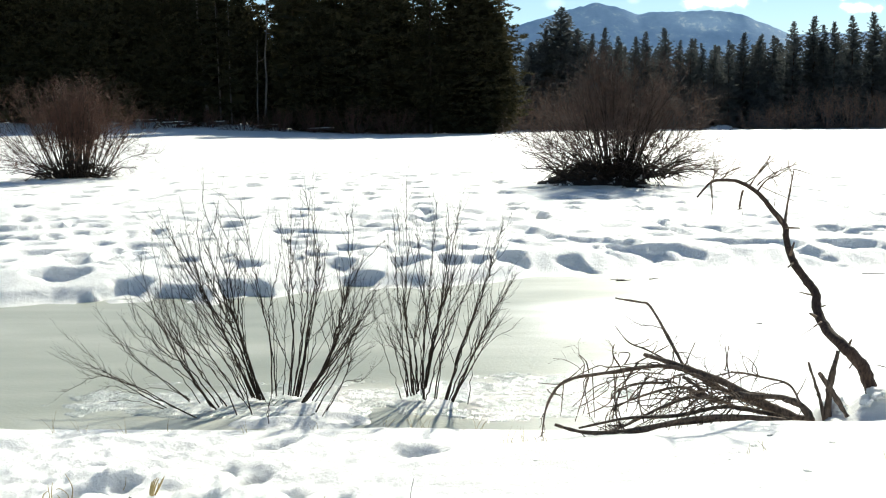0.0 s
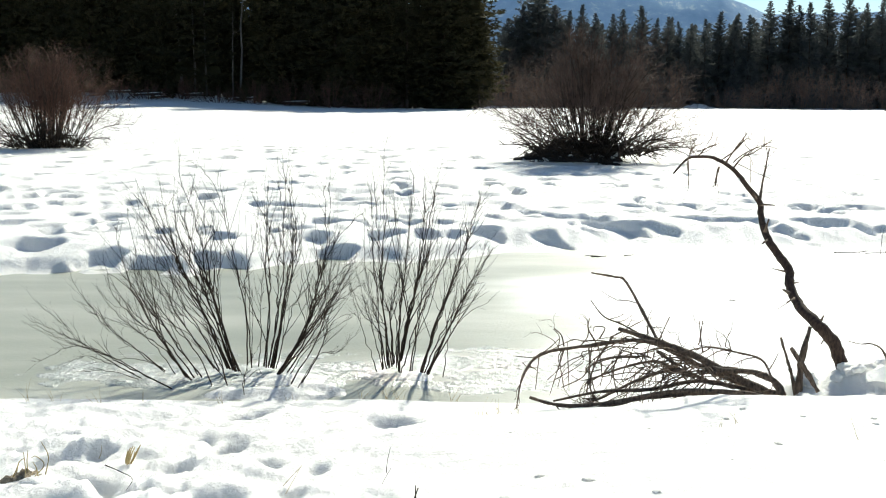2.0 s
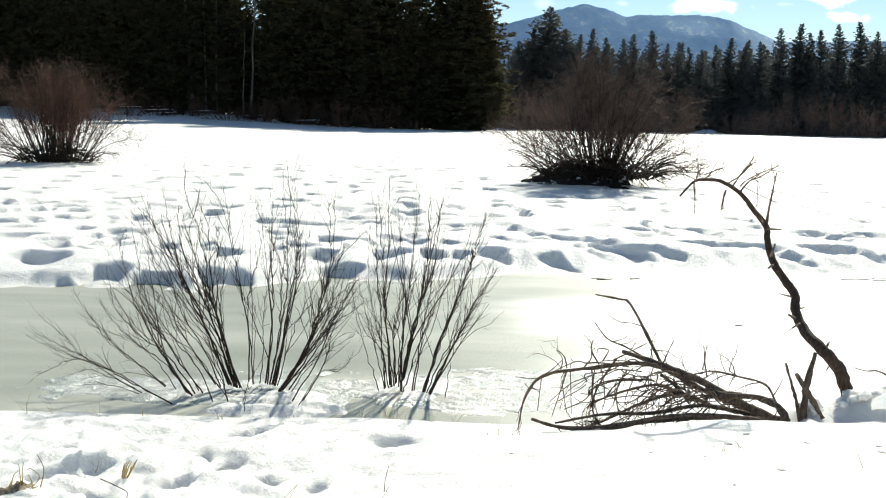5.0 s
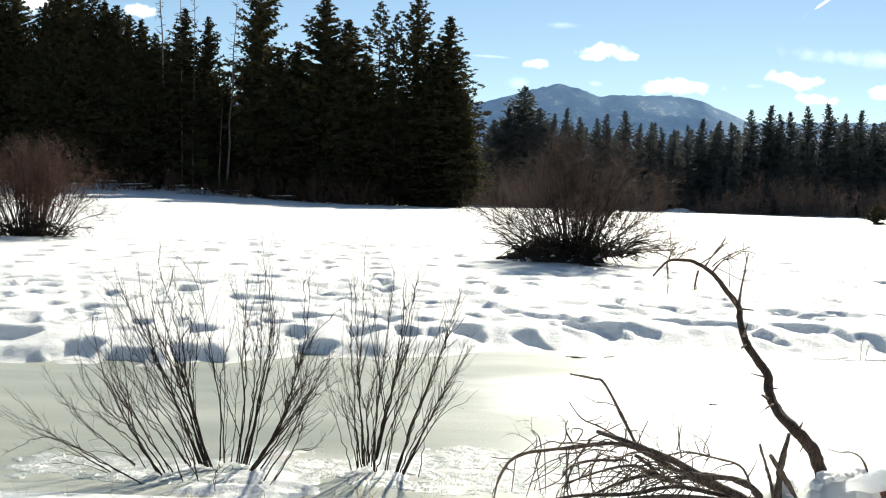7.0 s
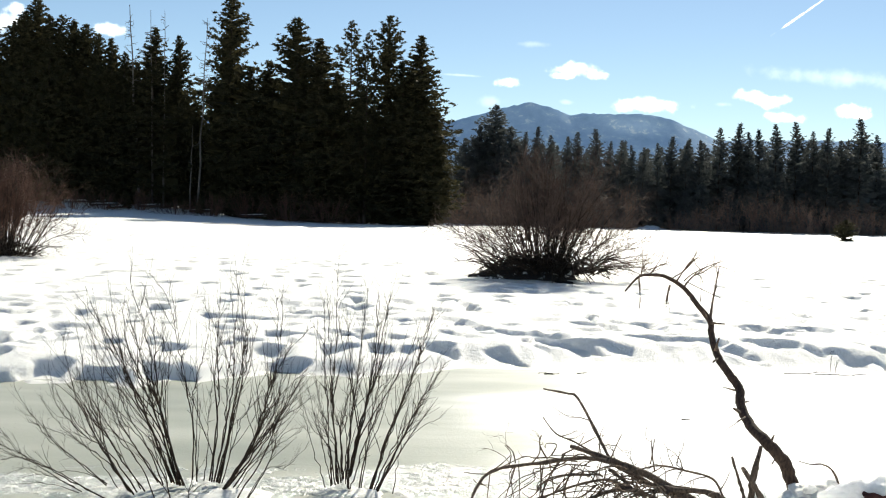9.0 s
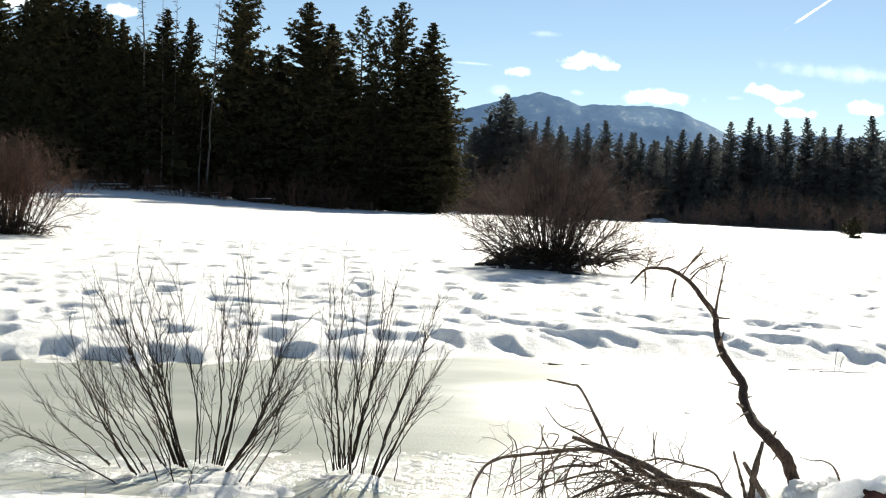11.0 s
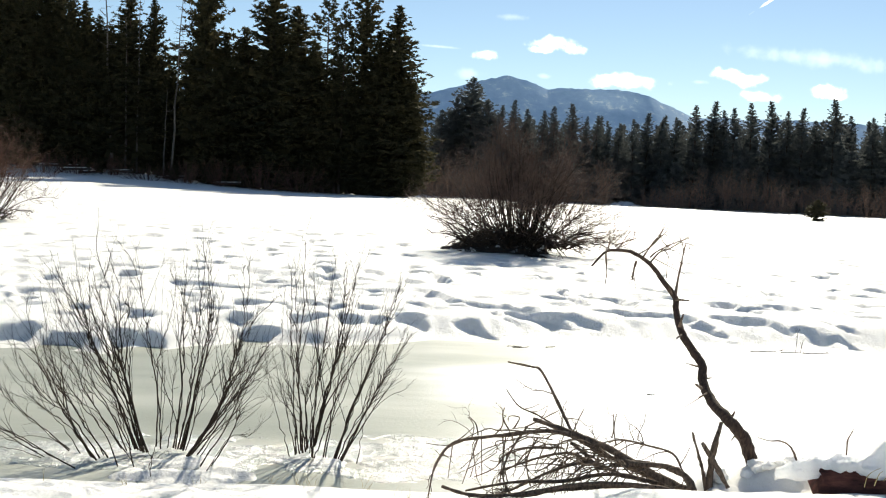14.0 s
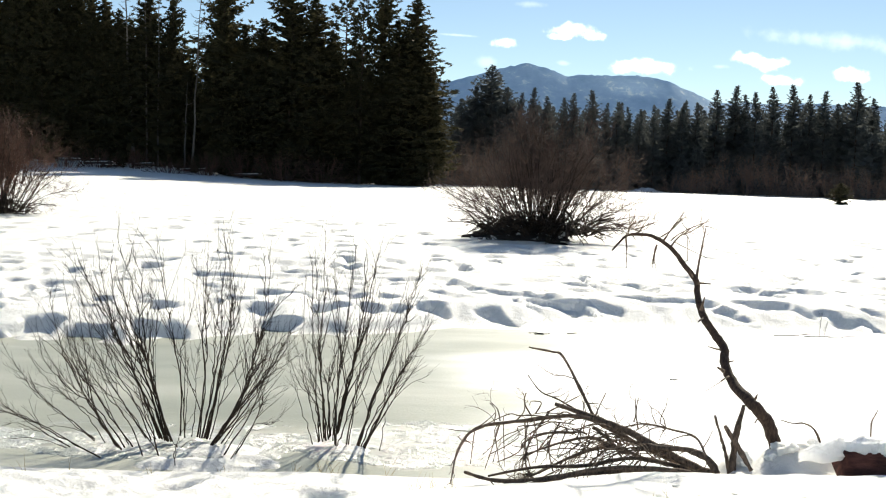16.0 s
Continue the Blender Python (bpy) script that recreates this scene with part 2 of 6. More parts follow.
def twiggy(vf, rng, pts, radii, count, length, r, start, spread, depth, sides=3, pull=Vector((0, 0, 0.35)), bend=0.15):
    """Side twigs along a stem, each with twigs of its own while depth lasts."""
    n = len(pts) - 1
    for _ in range(count):
        s = start + (1 - start) * rng.random() ** 0.8
        i = min(int(s * n), n - 1)
        f = s * n - i
        p = pts[i].lerp(pts[i + 1], f)
        axis = (pts[i + 1] - pts[i]).normalized()
        q = axis.orthogonal().normalized()
        q.rotate(Matrix.Rotation(rng.uniform(0, 2 * math.pi), 3, axis))
        d = axis + q * rng.uniform(0.5, 1.0) * spread
        ln = length * rng.uniform(0.5, 1.15) * (1.15 - 0.5 * s)
        steps = 4 if depth else 2
        line = wander(rng, p, d, ln, steps, bend, pull)
        rr0 = min(r, radii[min(i, len(radii) - 1)] * 0.75)
        rs = [rr0 * (1 - 0.72 * j / steps) for j in range(steps + 1)]
        tube(vf, line, rs, sides, False)
        if depth:
            twiggy(vf, rng, line, rs, max(2, int(count * 0.26)), length * 0.45, r * 0.62, 0.2, spread * 1.1, depth - 1, sides, pull, bend)


# ---------------------------------------------------------------- ground
def lattice(ix, iy, seed):
    h = (ix.astype(np.int64) * 374761393 + iy.astype(np.int64) * 668265263 + seed * 974634777) & 0xFFFFFFFF
    h = ((h ^ (h >> 13)) * 1274126177) & 0xFFFFFFFF
    return ((h ^ (h >> 16)) & 0xFFFFFF) / float(0x1000000) * 2 * np.pi


def waves(x, y, seed):
    """Smooth random relief between about -0.7 and 0.7."""
    ix, iy = np.floor(x), np.floor(y)
    fx, fy = x - ix, y - iy
    u, v = fx * fx * fx * (fx * (fx * 6 - 15) + 10), fy * fy * fy * (fy * (fy * 6 - 15) + 10)
    def corner(a, b):
        w = lattice(ix + a, iy + b, seed)
        return np.cos(w) * (fx - a) + np.sin(w) * (fy - b)
    top = corner(0, 0) * (1 - u) + corner(1, 0) * u
    low = corner(0, 1) * (1 - u) + corner(1, 1) * u
    return top * (1 - v) + low * v


def step(a, b, x):
    s = np.clip((x - a) / (b - a), 0, 1)
    return s * s * (3 - 2 * s)


def hump(x, y, cx, cy, rx, ry):
    return np.exp(-((x - cx) / rx) ** 2 - ((y - cy) / ry) ** 2)


def pits(x, y, cx, cy, seed, share, size=0.46):
    """Scattered oval hollows, one at most in a cell of cx by cy metres; 1 in their middles."""
    x, y = x + 0.22 * cx * waves(x / 0.45, y / 0.5, seed + 7), y + 0.30 * cy * waves(x / 0.5 + 9, y / 0.6, seed + 8)
    gx, gy = np.floor(x / cx), np.floor(y / cy)
    out = np.zeros_like(x)
    for a in (-1, 0, 1):
        for b in (-1, 0, 1):
            ix, iy = gx + a, gy + b
            r1, r2, r3, r4 = (lattice(ix, iy, seed + 1000 * k) / (2 * np.pi) for k in range(4))
            px, py = (ix + 0.25 + 0.5 * r1) * cx, (iy + 0.25 + 0.5 * r2) * cy
            rx, ry = cx * size * (0.6 + 0.75 * r3), cy * size * (0.55 + 0.4 * r1)
            q = ((x - px) / rx + 0.25 * np.sin(y * 5 + 9 * r2)) ** 2 + ((y - py) / np.where(y < py, ry * 1.9, ry * 0.85) + 0.2 * np.sin(x * 4 + 9 * r3)) ** 2
            out = np.maximum(out, np.where(r4 < share, np.clip(1.3 * (1 - q), 0, 1) * (0.55 + 0.45 * r2), 0))
    return out * out * (3 - 2 * out)


def shore_far(x):
    edge = np.interp(x, [-40, -6.2, -4.6, -2.9, -2.1, -1.5, 0.2, 1.4, 4.4, 7.4, 40], [15.5, 15.6, 15.6, 15.7, 16.5, 16.9, 16.9, 18.0, 18.6, 18.5, 18.4])
    return edge + 0.45 * waves(x / 0.85, x * 0 + 3.3, 11) + 0.25 * waves(x / 0.38, x * 0 + 1.3, 12)


# thaw pits along the far ledge: x, y, half width, half depth, how deep
LEDGE_WEST = ((-5.79, 16.95, 0.45, 0.26, 0.17), (-5.01, 15.62, 0.27, 0.26, 0.16), (-4.63, 16.24, 0.34, 0.27, 0.17), (-3.87, 16.03, 0.36, 0.28, 0.17), (-3.60, 18.47, 0.22, 0.27, 0.17), (-2.87, 16.12, 0.34, 0.31, 0.17), (-1.66, 17.88, 0.27, 0.26, 0.17), (-1.72, 19.76, 0.16, 0.23, 0.11), (-1.27, 17.14, 0.32, 0.25, 0.14), (-0.90, 19.28, 0.22, 0.24, 0.12), (-0.47, 19.72, 0.37, 0.23, 0.11), (-0.52, 18.21, 0.31, 0.27, 0.17), (0.10, 18.27, 0.31, 0.27, 0.17), (-0.11, 19.55, 0.21, 0.24, 0.14), (0.61, 18.39, 0.25, 0.25, 0.16), (1.19, 18.82, 0.30, 0.27, 0.17))
LEDGE_EAST = ((2.25, 18.75, 0.22, 0.22, 0.11), (2.73, 19.57, 0.16, 0.24, 0.12), (2.22, 21.01, 0.19, 0.24, 0.13), (3.48, 19.70, 0.57, 0.27, 0.17), (4.24, 19.67, 0.16, 0.24, 0.13), (5.25, 20.27, 0.54, 0.25, 0.17), (6.09, 20.16, 0.37, 0.25, 0.16), (6.48, 19.47, 0.23, 0.24, 0.12), (7.28, 20.02, 0.48, 0.26, 0.17), (7.76, 19.76, 0.16, 0.24, 0.13), (8.32, 19.37, 0.15, 0.23, 0.11), (9.01, 19.80, 0.16, 0.23, 0.11), (8.82, 18.90, 0.18, 0.23, 0.11))
MEADOW_DIPS = ((5.05, 23.56, 0.42, 0.23, 0.13), (1.94, 21.36, 0.17, 0.24, 0.13), (8.28, 22.15, 0.94, 0.24, 0.14), (5.71, 20.42, 0.27, 0.22, 0.10), (10.96, 28.63, 0.30, 0.22, 0.10), (11.46, 25.18, 0.29, 0.22, 0.11))


def height(x, y):
    x, y = np.asarray(x, float), np.asarray(y, float)
    # the bank on this side: a gentle slope, steeper and higher under the dead branches
    left = np.interp(y, [-30, 2, 4, 6, 7.5, 8.6, 9.0, 9.8], [0.92, 0.87, 0.72, 0.50, 0.31, 0.12, 0.0, -0.15])
    right = np.interp(y, [-30, 2, 4, 6, 6.7, 7.1, 7.7, 8.4, 9.0, 9.6], [0.92, 0.88, 0.82, 0.73, 0.675, 0.525, 0.32, 0.10, 0.0, -0.15])
    w = step(-0.3, 2.2, x + 0.25 * waves(x / 2, y / 2, 5))
    bank = left * (1 - w) + right * w
    bank += 0.05 * waves(x / 1.7, y / 1.3, 21) * step(10, 8, y)
    rough = (1 - 0.82 * step(-1.2, 0.8, x)) * step(8.9, 7.6, y) * step(2.6, 3.6, y)
    bank += rough * (0.085 * waves(x / 0.42, y / 0.36, 22) + 0.042 * waves(x / 0.17, y / 0.15, 23) + 0.018 * waves(x / 0.07, y / 0.07, 24))
    # old tracks and thaw pits in the bank
    pit = waves(x / 0.55 + 7, y / 0.8, 25)
    bank -= 0.03 * step(0.30, 0.5, pit) * step(8.9, 8.2, y) * (1 - 0.98 * step(-0.4, 0.6, x))
    for hx, hy, hr, hd in ((-1.99, 5.95, 0.15, 0.10), (-1.65, 5.45, 0.13, 0.11), (-1.43, 5.28, 0.12, 0.09), (-1.62, 4.84, 0.15, 0.11), (-1.29, 5.82, 0.11, 0.06), (-1.35, 6.67, 0.09, 0.05), (-1.11, 6.41, 0.11, 0.09), (-0.93, 4.94, 0.15, 0.08), (-1.18, 7.57, 0.20, 0.10), (-1.78, 6.14, 0.07, 0.05), (-1.87, 7.11, 0.07, 0.04), (-0.82, 5.93, 0.09, 0.06), (-0.17, 7.16, 0.19, 0.09), (-0.53, 5.81, 0.06, 0.04), (-1.97, 5.27, 0.10, 0.07), (-1.17, 5.17, 0.08, 0.05), (-1.34, 5.52, 0.06, 0.05), (-2.07, 6.58, 0.07, 0.04), (-0.60, 5.16, 0.07, 0.05)):
        bowl = hump(x + 0.3 * hr * waves(x / 0.2, y / 0.2, 37), y + 0.3 * hr * waves(x / 0.2, y / 0.2, 38), hx, hy, hr, hr * 1.25)
        bank -= 1.7 * hd * step(0.10, 0.8, bowl) * (1 + 1.1 * np.abs(waves(x / 0.10, y / 0.10, 39)) + 0.7 * waves(x / 0.05, y / 0.05, 40))
    crumble = step(0.02, 0.22, waves(x / 0.9, y / 0.6, 28)) * rough
    bank += crumble * (0.05 * np.abs(waves(x / 0.13, y / 0.11, 29)) + 0.04 * np.abs(waves(x / 0.06, y / 0.06, 30)))
    # clods of snow about the dead stems
    crown = np.interp(x, [2.4, 2.55, 2.75, 2.88, 3.05, 3.5, 4.2], [0.50, 0.57, 0.59, 0.66, 0.68, 0.66, 0.58])
    crown += 0.07 * np.abs(waves(x / 0.21, y / 0.2, 26)) + 0.035 * waves(x / 0.09, y / 0.09, 27)
    pile = step(6.90, 7.28, y + 0.12 * waves(x / 0.2, y / 0.2, 31)) * step(7.64, 7.42, y) * step(2.38, 2.6, x) * step(4.3, 3.5, x)
    bank = bank * (1 - pile) + np.maximum(bank, crown) * pile
    # the far side: a scalloped ledge and then the meadow
    d = y - shore_far(x)
    ledge = np.where(d < 0, -0.15 + 0.15 * step(-0.35, 0, d), 0.17 * step(0, 1, d / (0.5 + 0.9 * step(0.8, 2.2, x))) + 0.13 * step(0.2, 1.5, d))
    meadow = np.interp(y, [15, 18, 36, 150, 190, 400, 5000], [0.0, 0.06, 0.20, 0.90, 0.97, 1.0, 1.2])
    cups = 0.08 * waves(x / 1.6, y / 1.5, 33) * step(60, 30, y) + 0.03 * waves(x / 0.6, y / 0.7, 34) * step(32, 22, y)
    cups += 0.22 * waves(x / 19, y / 23, 35) * step(25, 60, y)
    lip = step(2.4, 0.9, d)
    cups -= (0.03 * pits(x, y, 1.5, 0.8, 81, 0.3, 0.3) + 0.03 * pits(x, y, 0.7, 0.6, 82, 0.25)) * lip
    # the deep thaw pits along the ledge
    sx, sy = x + 0.24 * waves(x / 0.45, y / 0.5, 47) + 0.012 * waves(x / 0.3, y / 0.3, 49), y + 0.22 * waves(x / 0.4, y / 0.4, 48) + 0.01 * waves(x / 0.3, y / 0.3, 50)
    for px, py, rx, ry, deep in LEDGE_WEST + LEDGE_EAST + MEADOW_DIPS:
        q = np.abs((sx - px + (0.6 if px > 1.5 else -0.2) * (sy - py)) / (rx * (1.2 if px > 1.5 else 1.05))) ** 2.4 + ((sy - py) / np.where(sy < py, ry * 1.9, ry * 1.1)) ** 2
        cups = np.minimum(cups, 0.35 * cups - 1.15 * min(deep, 0.45 * rx + 0.02) * step(0, 0.9, 1.15 - q))
    cups -= (0.13 * pits(x, y, 0.95, 1.05, 83, 0.40) + 0.10 * pits(x, y, 0.6, 0.8, 84, 0.5)) * step(36, 22, y) * (1 - lip)
    cups -= 0.26 * pits(x, y, 1.3, 1.9, 85, 0.60, 0.27) * step(20, 25, y) * step(62, 44, y)
    tracks = -0.20 * pits(x, y, 2.8, 4.4, 86, 0.45, 0.18) * step(30, 40, y) * step(140, 90, y)
    far = ledge + meadow * step(0.0, 1.2, d) + (cups + tracks) * step(0.0, 0.35, d)
    z = np.where(y < 12, bank, far)
    # snow caught round the feet of the willows on the ice
    drift = 1 + 0.40 * waves(x / 0.55, y / 0.3, 41) + 0.30 * waves(x / 0.2, y / 0.13, 43)
    z = np.maximum(z, -0.15 + 0.205 * drift * hump(x, y, -1.22, 9.62, 0.66, 0.52))
    z = np.maximum(z, -0.15 + 0.178 * drift * np.minimum(1, 1.5 * hump(x, y, -1.15, 9.25, 0.75, 0.45)))
    z = np.maximum(z, -0.15 + 0.19 * drift * hump(x, y, -0.05, 9.80, 0.42, 0.34))
    # a snowy rise in the gap between the far thickets
    z += (1.1 + 1.2 * waves(x / 0.7, y / 0.8, 46)) * hump(x, y, 45.2, 183, 1.7, 2.5)
    # a low bank that carries the nearest corner of the forest
    z += (0.95 * step(142, 149.5, y + 1.5 * waves(x / 5, y / 4, 45)) * step(-12, -36, x) + 0.9 * step(85, 146, y) * step(-5, -38, x)) * step(700, 300, y)
    # an unseen snow slope added behind the camera, to bounce sunlight into the shade
    z += 9 * step(-4, -75, y)
    # mound under the big meadow shrub
    z += 0.35 * hump(x, y, 4.8, 36.6, 1.3, 0.8)
    return z


def ground():
    ys = [-400, -150, -80, -70, -60, -50, -40, -30, -22, -16, -11, -7, -4, -1.5, 0, 1.2, 2.2, 3.0]
    y = 3.4
    while y < 46:
        ys.append(y)
        y += (0.0028 if 15 < y < 23 else 0.0047) * y
    while y < 260:
        ys.append(y)
        y += 0.02 * y
    while y < 4600:
        ys.append(y)
        y *= 1.25
    ys = np.array(ys)
    inner = np.linspace(-1, 1, 371)
    outer = np.array([0.6, 2, 6, 20, 70, 260, 900, 2600])
    width = 0.50 * np.maximum(ys, 0) + 1.0
    X = np.concatenate([-width[:, None] - outer[::-1][None, :], width[:, None] * inner[None, :], width[:, None] + outer[None, :]], 1)
    Yg = np.repeat(ys[:, None], X.shape[1], 1)
    Zg = height(X, Yg)
    co = np.stack([X, Yg, Zg], 2).reshape(-1, 3)
    r, c = X.shape
    i = (np.arange(r - 1)[:, None] * c + np.arange(c - 1)[None, :]).reshape(-1)
    quads = np.stack([i, i + 1, i + c + 1, i + c], 1)
    me = bpy.data.meshes.new("ground")
    me.vertices.add(len(co))
    me.vertices.foreach_set("co", co.reshape(-1))
    me.loops.add(quads.size)
    me.loops.foreach_set("vertex_index", quads.reshape(-1).astype(np.int32))
    me.polygons.add(len(quads))
    me.polygons.foreach_set("loop_start", np.arange(0, quads.size, 4, dtype=np.int32))
    me.polygons.foreach_set("use_smooth", np.ones(len(quads), bool))
    me.update(calc_edges=True)
    me.materials.append(SNOW)
    return tagged(new("ground", me), "open snow field with thaw pits and a scalloped bank", "snow field", kind="structure")


ground()


def high(x, y):
    return float(height(np.array([x]), np.array([y]))[0])


def sheet(name, x0, x1, y0, y1, nx, ny, relief, mat):
    xs, yy = np.meshgrid(np.linspace(x0, x1, nx), np.linspace(y0, y1, ny))
    z = relief(xs, yy)
    V = np.stack([xs, yy, z], 2).reshape(-1, 3).tolist()
    F = [(r * nx + c, r * nx + c + 1, (r + 1) * nx + c + 1, (r + 1) * nx + c) for r in range(ny - 1) for c in range(nx - 1)]
    return mesh_object(name, V, F, mat)


tagged(sheet("pond_ice", -45, 45, 8.3, 20.0, 91, 61, lambda x, y: 0.012 * waves(x / 2.5, y / 1.2, 51), ICE),
       "frozen pond, grey-green ice partly dusted with snow", "ice", kind="structure")


def crusted(x, y):
    """Grains and thin plates of refrozen ice that break through the smooth ice in patches."""
    near = hump(x, y, -1.2, 10.0, 1.3, 0.7) + 1.25 * hump(x, y, 0.85, 9.95, 0.85, 0.75) + 0.5 * hump(x, y, 0.9, 10.6, 1.25, 0.8) + 0.75 * hump(x, y, -2.7, 10.0, 1.2, 0.7)
    near = step(0.15, 0.75, near * (1 + 1.1 * waves(x / 0.9, y / 0.32, 52) + 0.6 * waves(x / 0.3, y / 0.2, 55)))
    return -0.060 + 0.070 * near + 0.020 * waves(x / 0.11, y / 0.09, 53) + 0.014 * waves(x / 0.05, y / 0.05, 54)


tagged(sheet("refrozen_crust", -5.0, 3.2, 8.75, 12.3, 300, 140, crusted, CRUST),
       "glinting rough refrozen ice round the willows", "ice", kind="structure")

# ---------------------------------------------------------------- distance
def mountain():
    xs = np.linspace(-1500, 2300, 420)
    crest = np.interp(xs, [-1500, -431, -104, 187, 270, 314, 367, 387, 399, 413, 431, 474, 513, 712, 790, 852, 915, 1259, 1700, 2300], [200, 253, 236, 256, 276, 294, 305, 313, 318, 314, 309, 298, 284, 293, 280, 255, 229, 237, 230, 190])
    fringe = 3 * waves(xs / 60, xs * 0 + 1.5, 61) + 3 * waves(xs / 22, xs * 0 + 2.5, 62) + 3.0 * waves(xs / 9, xs * 0 + 3.5, 65) + 2 * waves(xs / 17, xs * 0 + 4.5, 66)
    V, F = [], []
    rows = 30
    for j in range(rows):
        s = j / (rows - 1)
        yy = 3000 - 370 * (1 - s)
        for i, x in enumerate(xs):
            ridge = 9 * float(waves(np.array(x / 190), np.array(yy / 160), 63)) + 5 * float(waves(np.array(x / 70), np.array(yy / 70), 64))
            V.append((x, yy + ridge * (1 - s), crest[i] * s + fringe[i] * s ** 28 + ridge * 0.5 * s * (1 - s)))
        del i
    n = len(xs)
    for j in range(rows - 1):
        for i in range(n - 1):
            F.append((j * n + i, j * n + i + 1, (j + 1) * n + i + 1, (j + 1) * n + i))
    b = len(V)
    V.extend(V[(rows - 1) * n:rows * n])
    V.extend((x, 3350, 0) for x in xs)
    for i in range(n - 1):
        F.append((b + i, b + i + 1, b + n + i + 1, b + n + i))
    return tagged(mesh_object("mountain", V, F, MOUNTAIN), "distant wooded mountain, haze painted blue into its colour, with patches of snow", "mountain", kind="structure")


mountain()


def cloud(loc, w, h, mat, lean=0.0, label="small white fair-weather cloud"):
    nx, ny = 16, 8
    V = [((2 * i / nx - 1) * 1.8, 0.05 * math.cos((2 * i / nx - 1) * 1.5), (2 * j / ny - 1) * 1.8) for j in range(ny + 1) for i in range(nx + 1)]
    F = [(j * (nx + 1) + i, j * (nx + 1) + i + 1, (j + 1) * (nx + 1) + i + 1, (j + 1) * (nx + 1) + i) for j in range(ny) for i in range(nx)]
    ob = mesh_object("cloud", V, F, mat)
    ob.matrix_basis = Matrix.LocRotScale(loc, Euler((0, lean, 0)), (w, 1, h))
    ob.visible_shadow = False
    return tagged(ob, label, "cloud", "clouds", "structure")


cloud((327, 2900, 354), 33, 14, CLOUD)
cloud((478, 2900, 375), 30, 7, CLOUD)
cloud((510, 2900, 391), 53, 19, CLOUD)
cloud((549, 2900, 381), 33, 13, CLOUD)
cloud((692, 2900, 304), 84, 19, CLOUD)
cloud((971, 2900, 339), 38, 17, CLOUD)
cloud((1024, 2900, 327), 45, 17, CLOUD)
cloud((1059, 2900, 286), 56, 13, CLOUD)
cloud((1237, 2900, 307), 39, 16, CLOUD)
cloud((1268, 2900, 296), 30, 11, CLOUD)
cloud((-685, 2900, 451), 45, 16, CLOUD)
cloud((-938, 2900, 461), 45, 27, CLOUD)
cloud((-916, 2900, 490), 30, 16, CLOUD)
cloud((1215, 2900, 393), 190, 18, WISP, 0.05, label="thin veil of high cloud")
cloud((207, 2900, 367), 58, 3, WISP, 0.03, label="short faded vapour trail")
cloud((1103, 2900, 560), 85, 3.2, CLOUD, -0.63, label="bright vapour trail")
cloud((484, 2900, 307), 19, 6, SHRED, label="thin shred of cloud")
cloud((394, 2900, 454), 45, 8, SHRED, label="thin shred of cloud")
cloud((897, 2900, 315), 27, 6, SHRED, label="thin shred of cloud")
cloud((289, 2900, 302), 38, 13, SHRED, label="thin shred of cloud")

# ---------------------------------------------------------------- conifers
def puff(V, F, rng, c, size, count, lean):
    """A clump of needle sprays about c: short broad blades pointing every way, more of them along lean."""
    for _ in range(count):
        d = Vector((rng.gauss(0, 1), rng.gauss(0, 1), rng.gauss(0, 0.8))).normalized() + lean
        d = d.normalized() * size * rng.uniform(0.55, 1.1)
        e = d.cross(Vector((rng.gauss(0, 1), rng.gauss(0, 1), rng.gauss(0, 1)))).normalized() * size * rng.uniform(0.20, 0.34)
        b = len(V)
        V.extend((c - e, c + e, c + d))
        F.append((b, b + 1, b + 2))


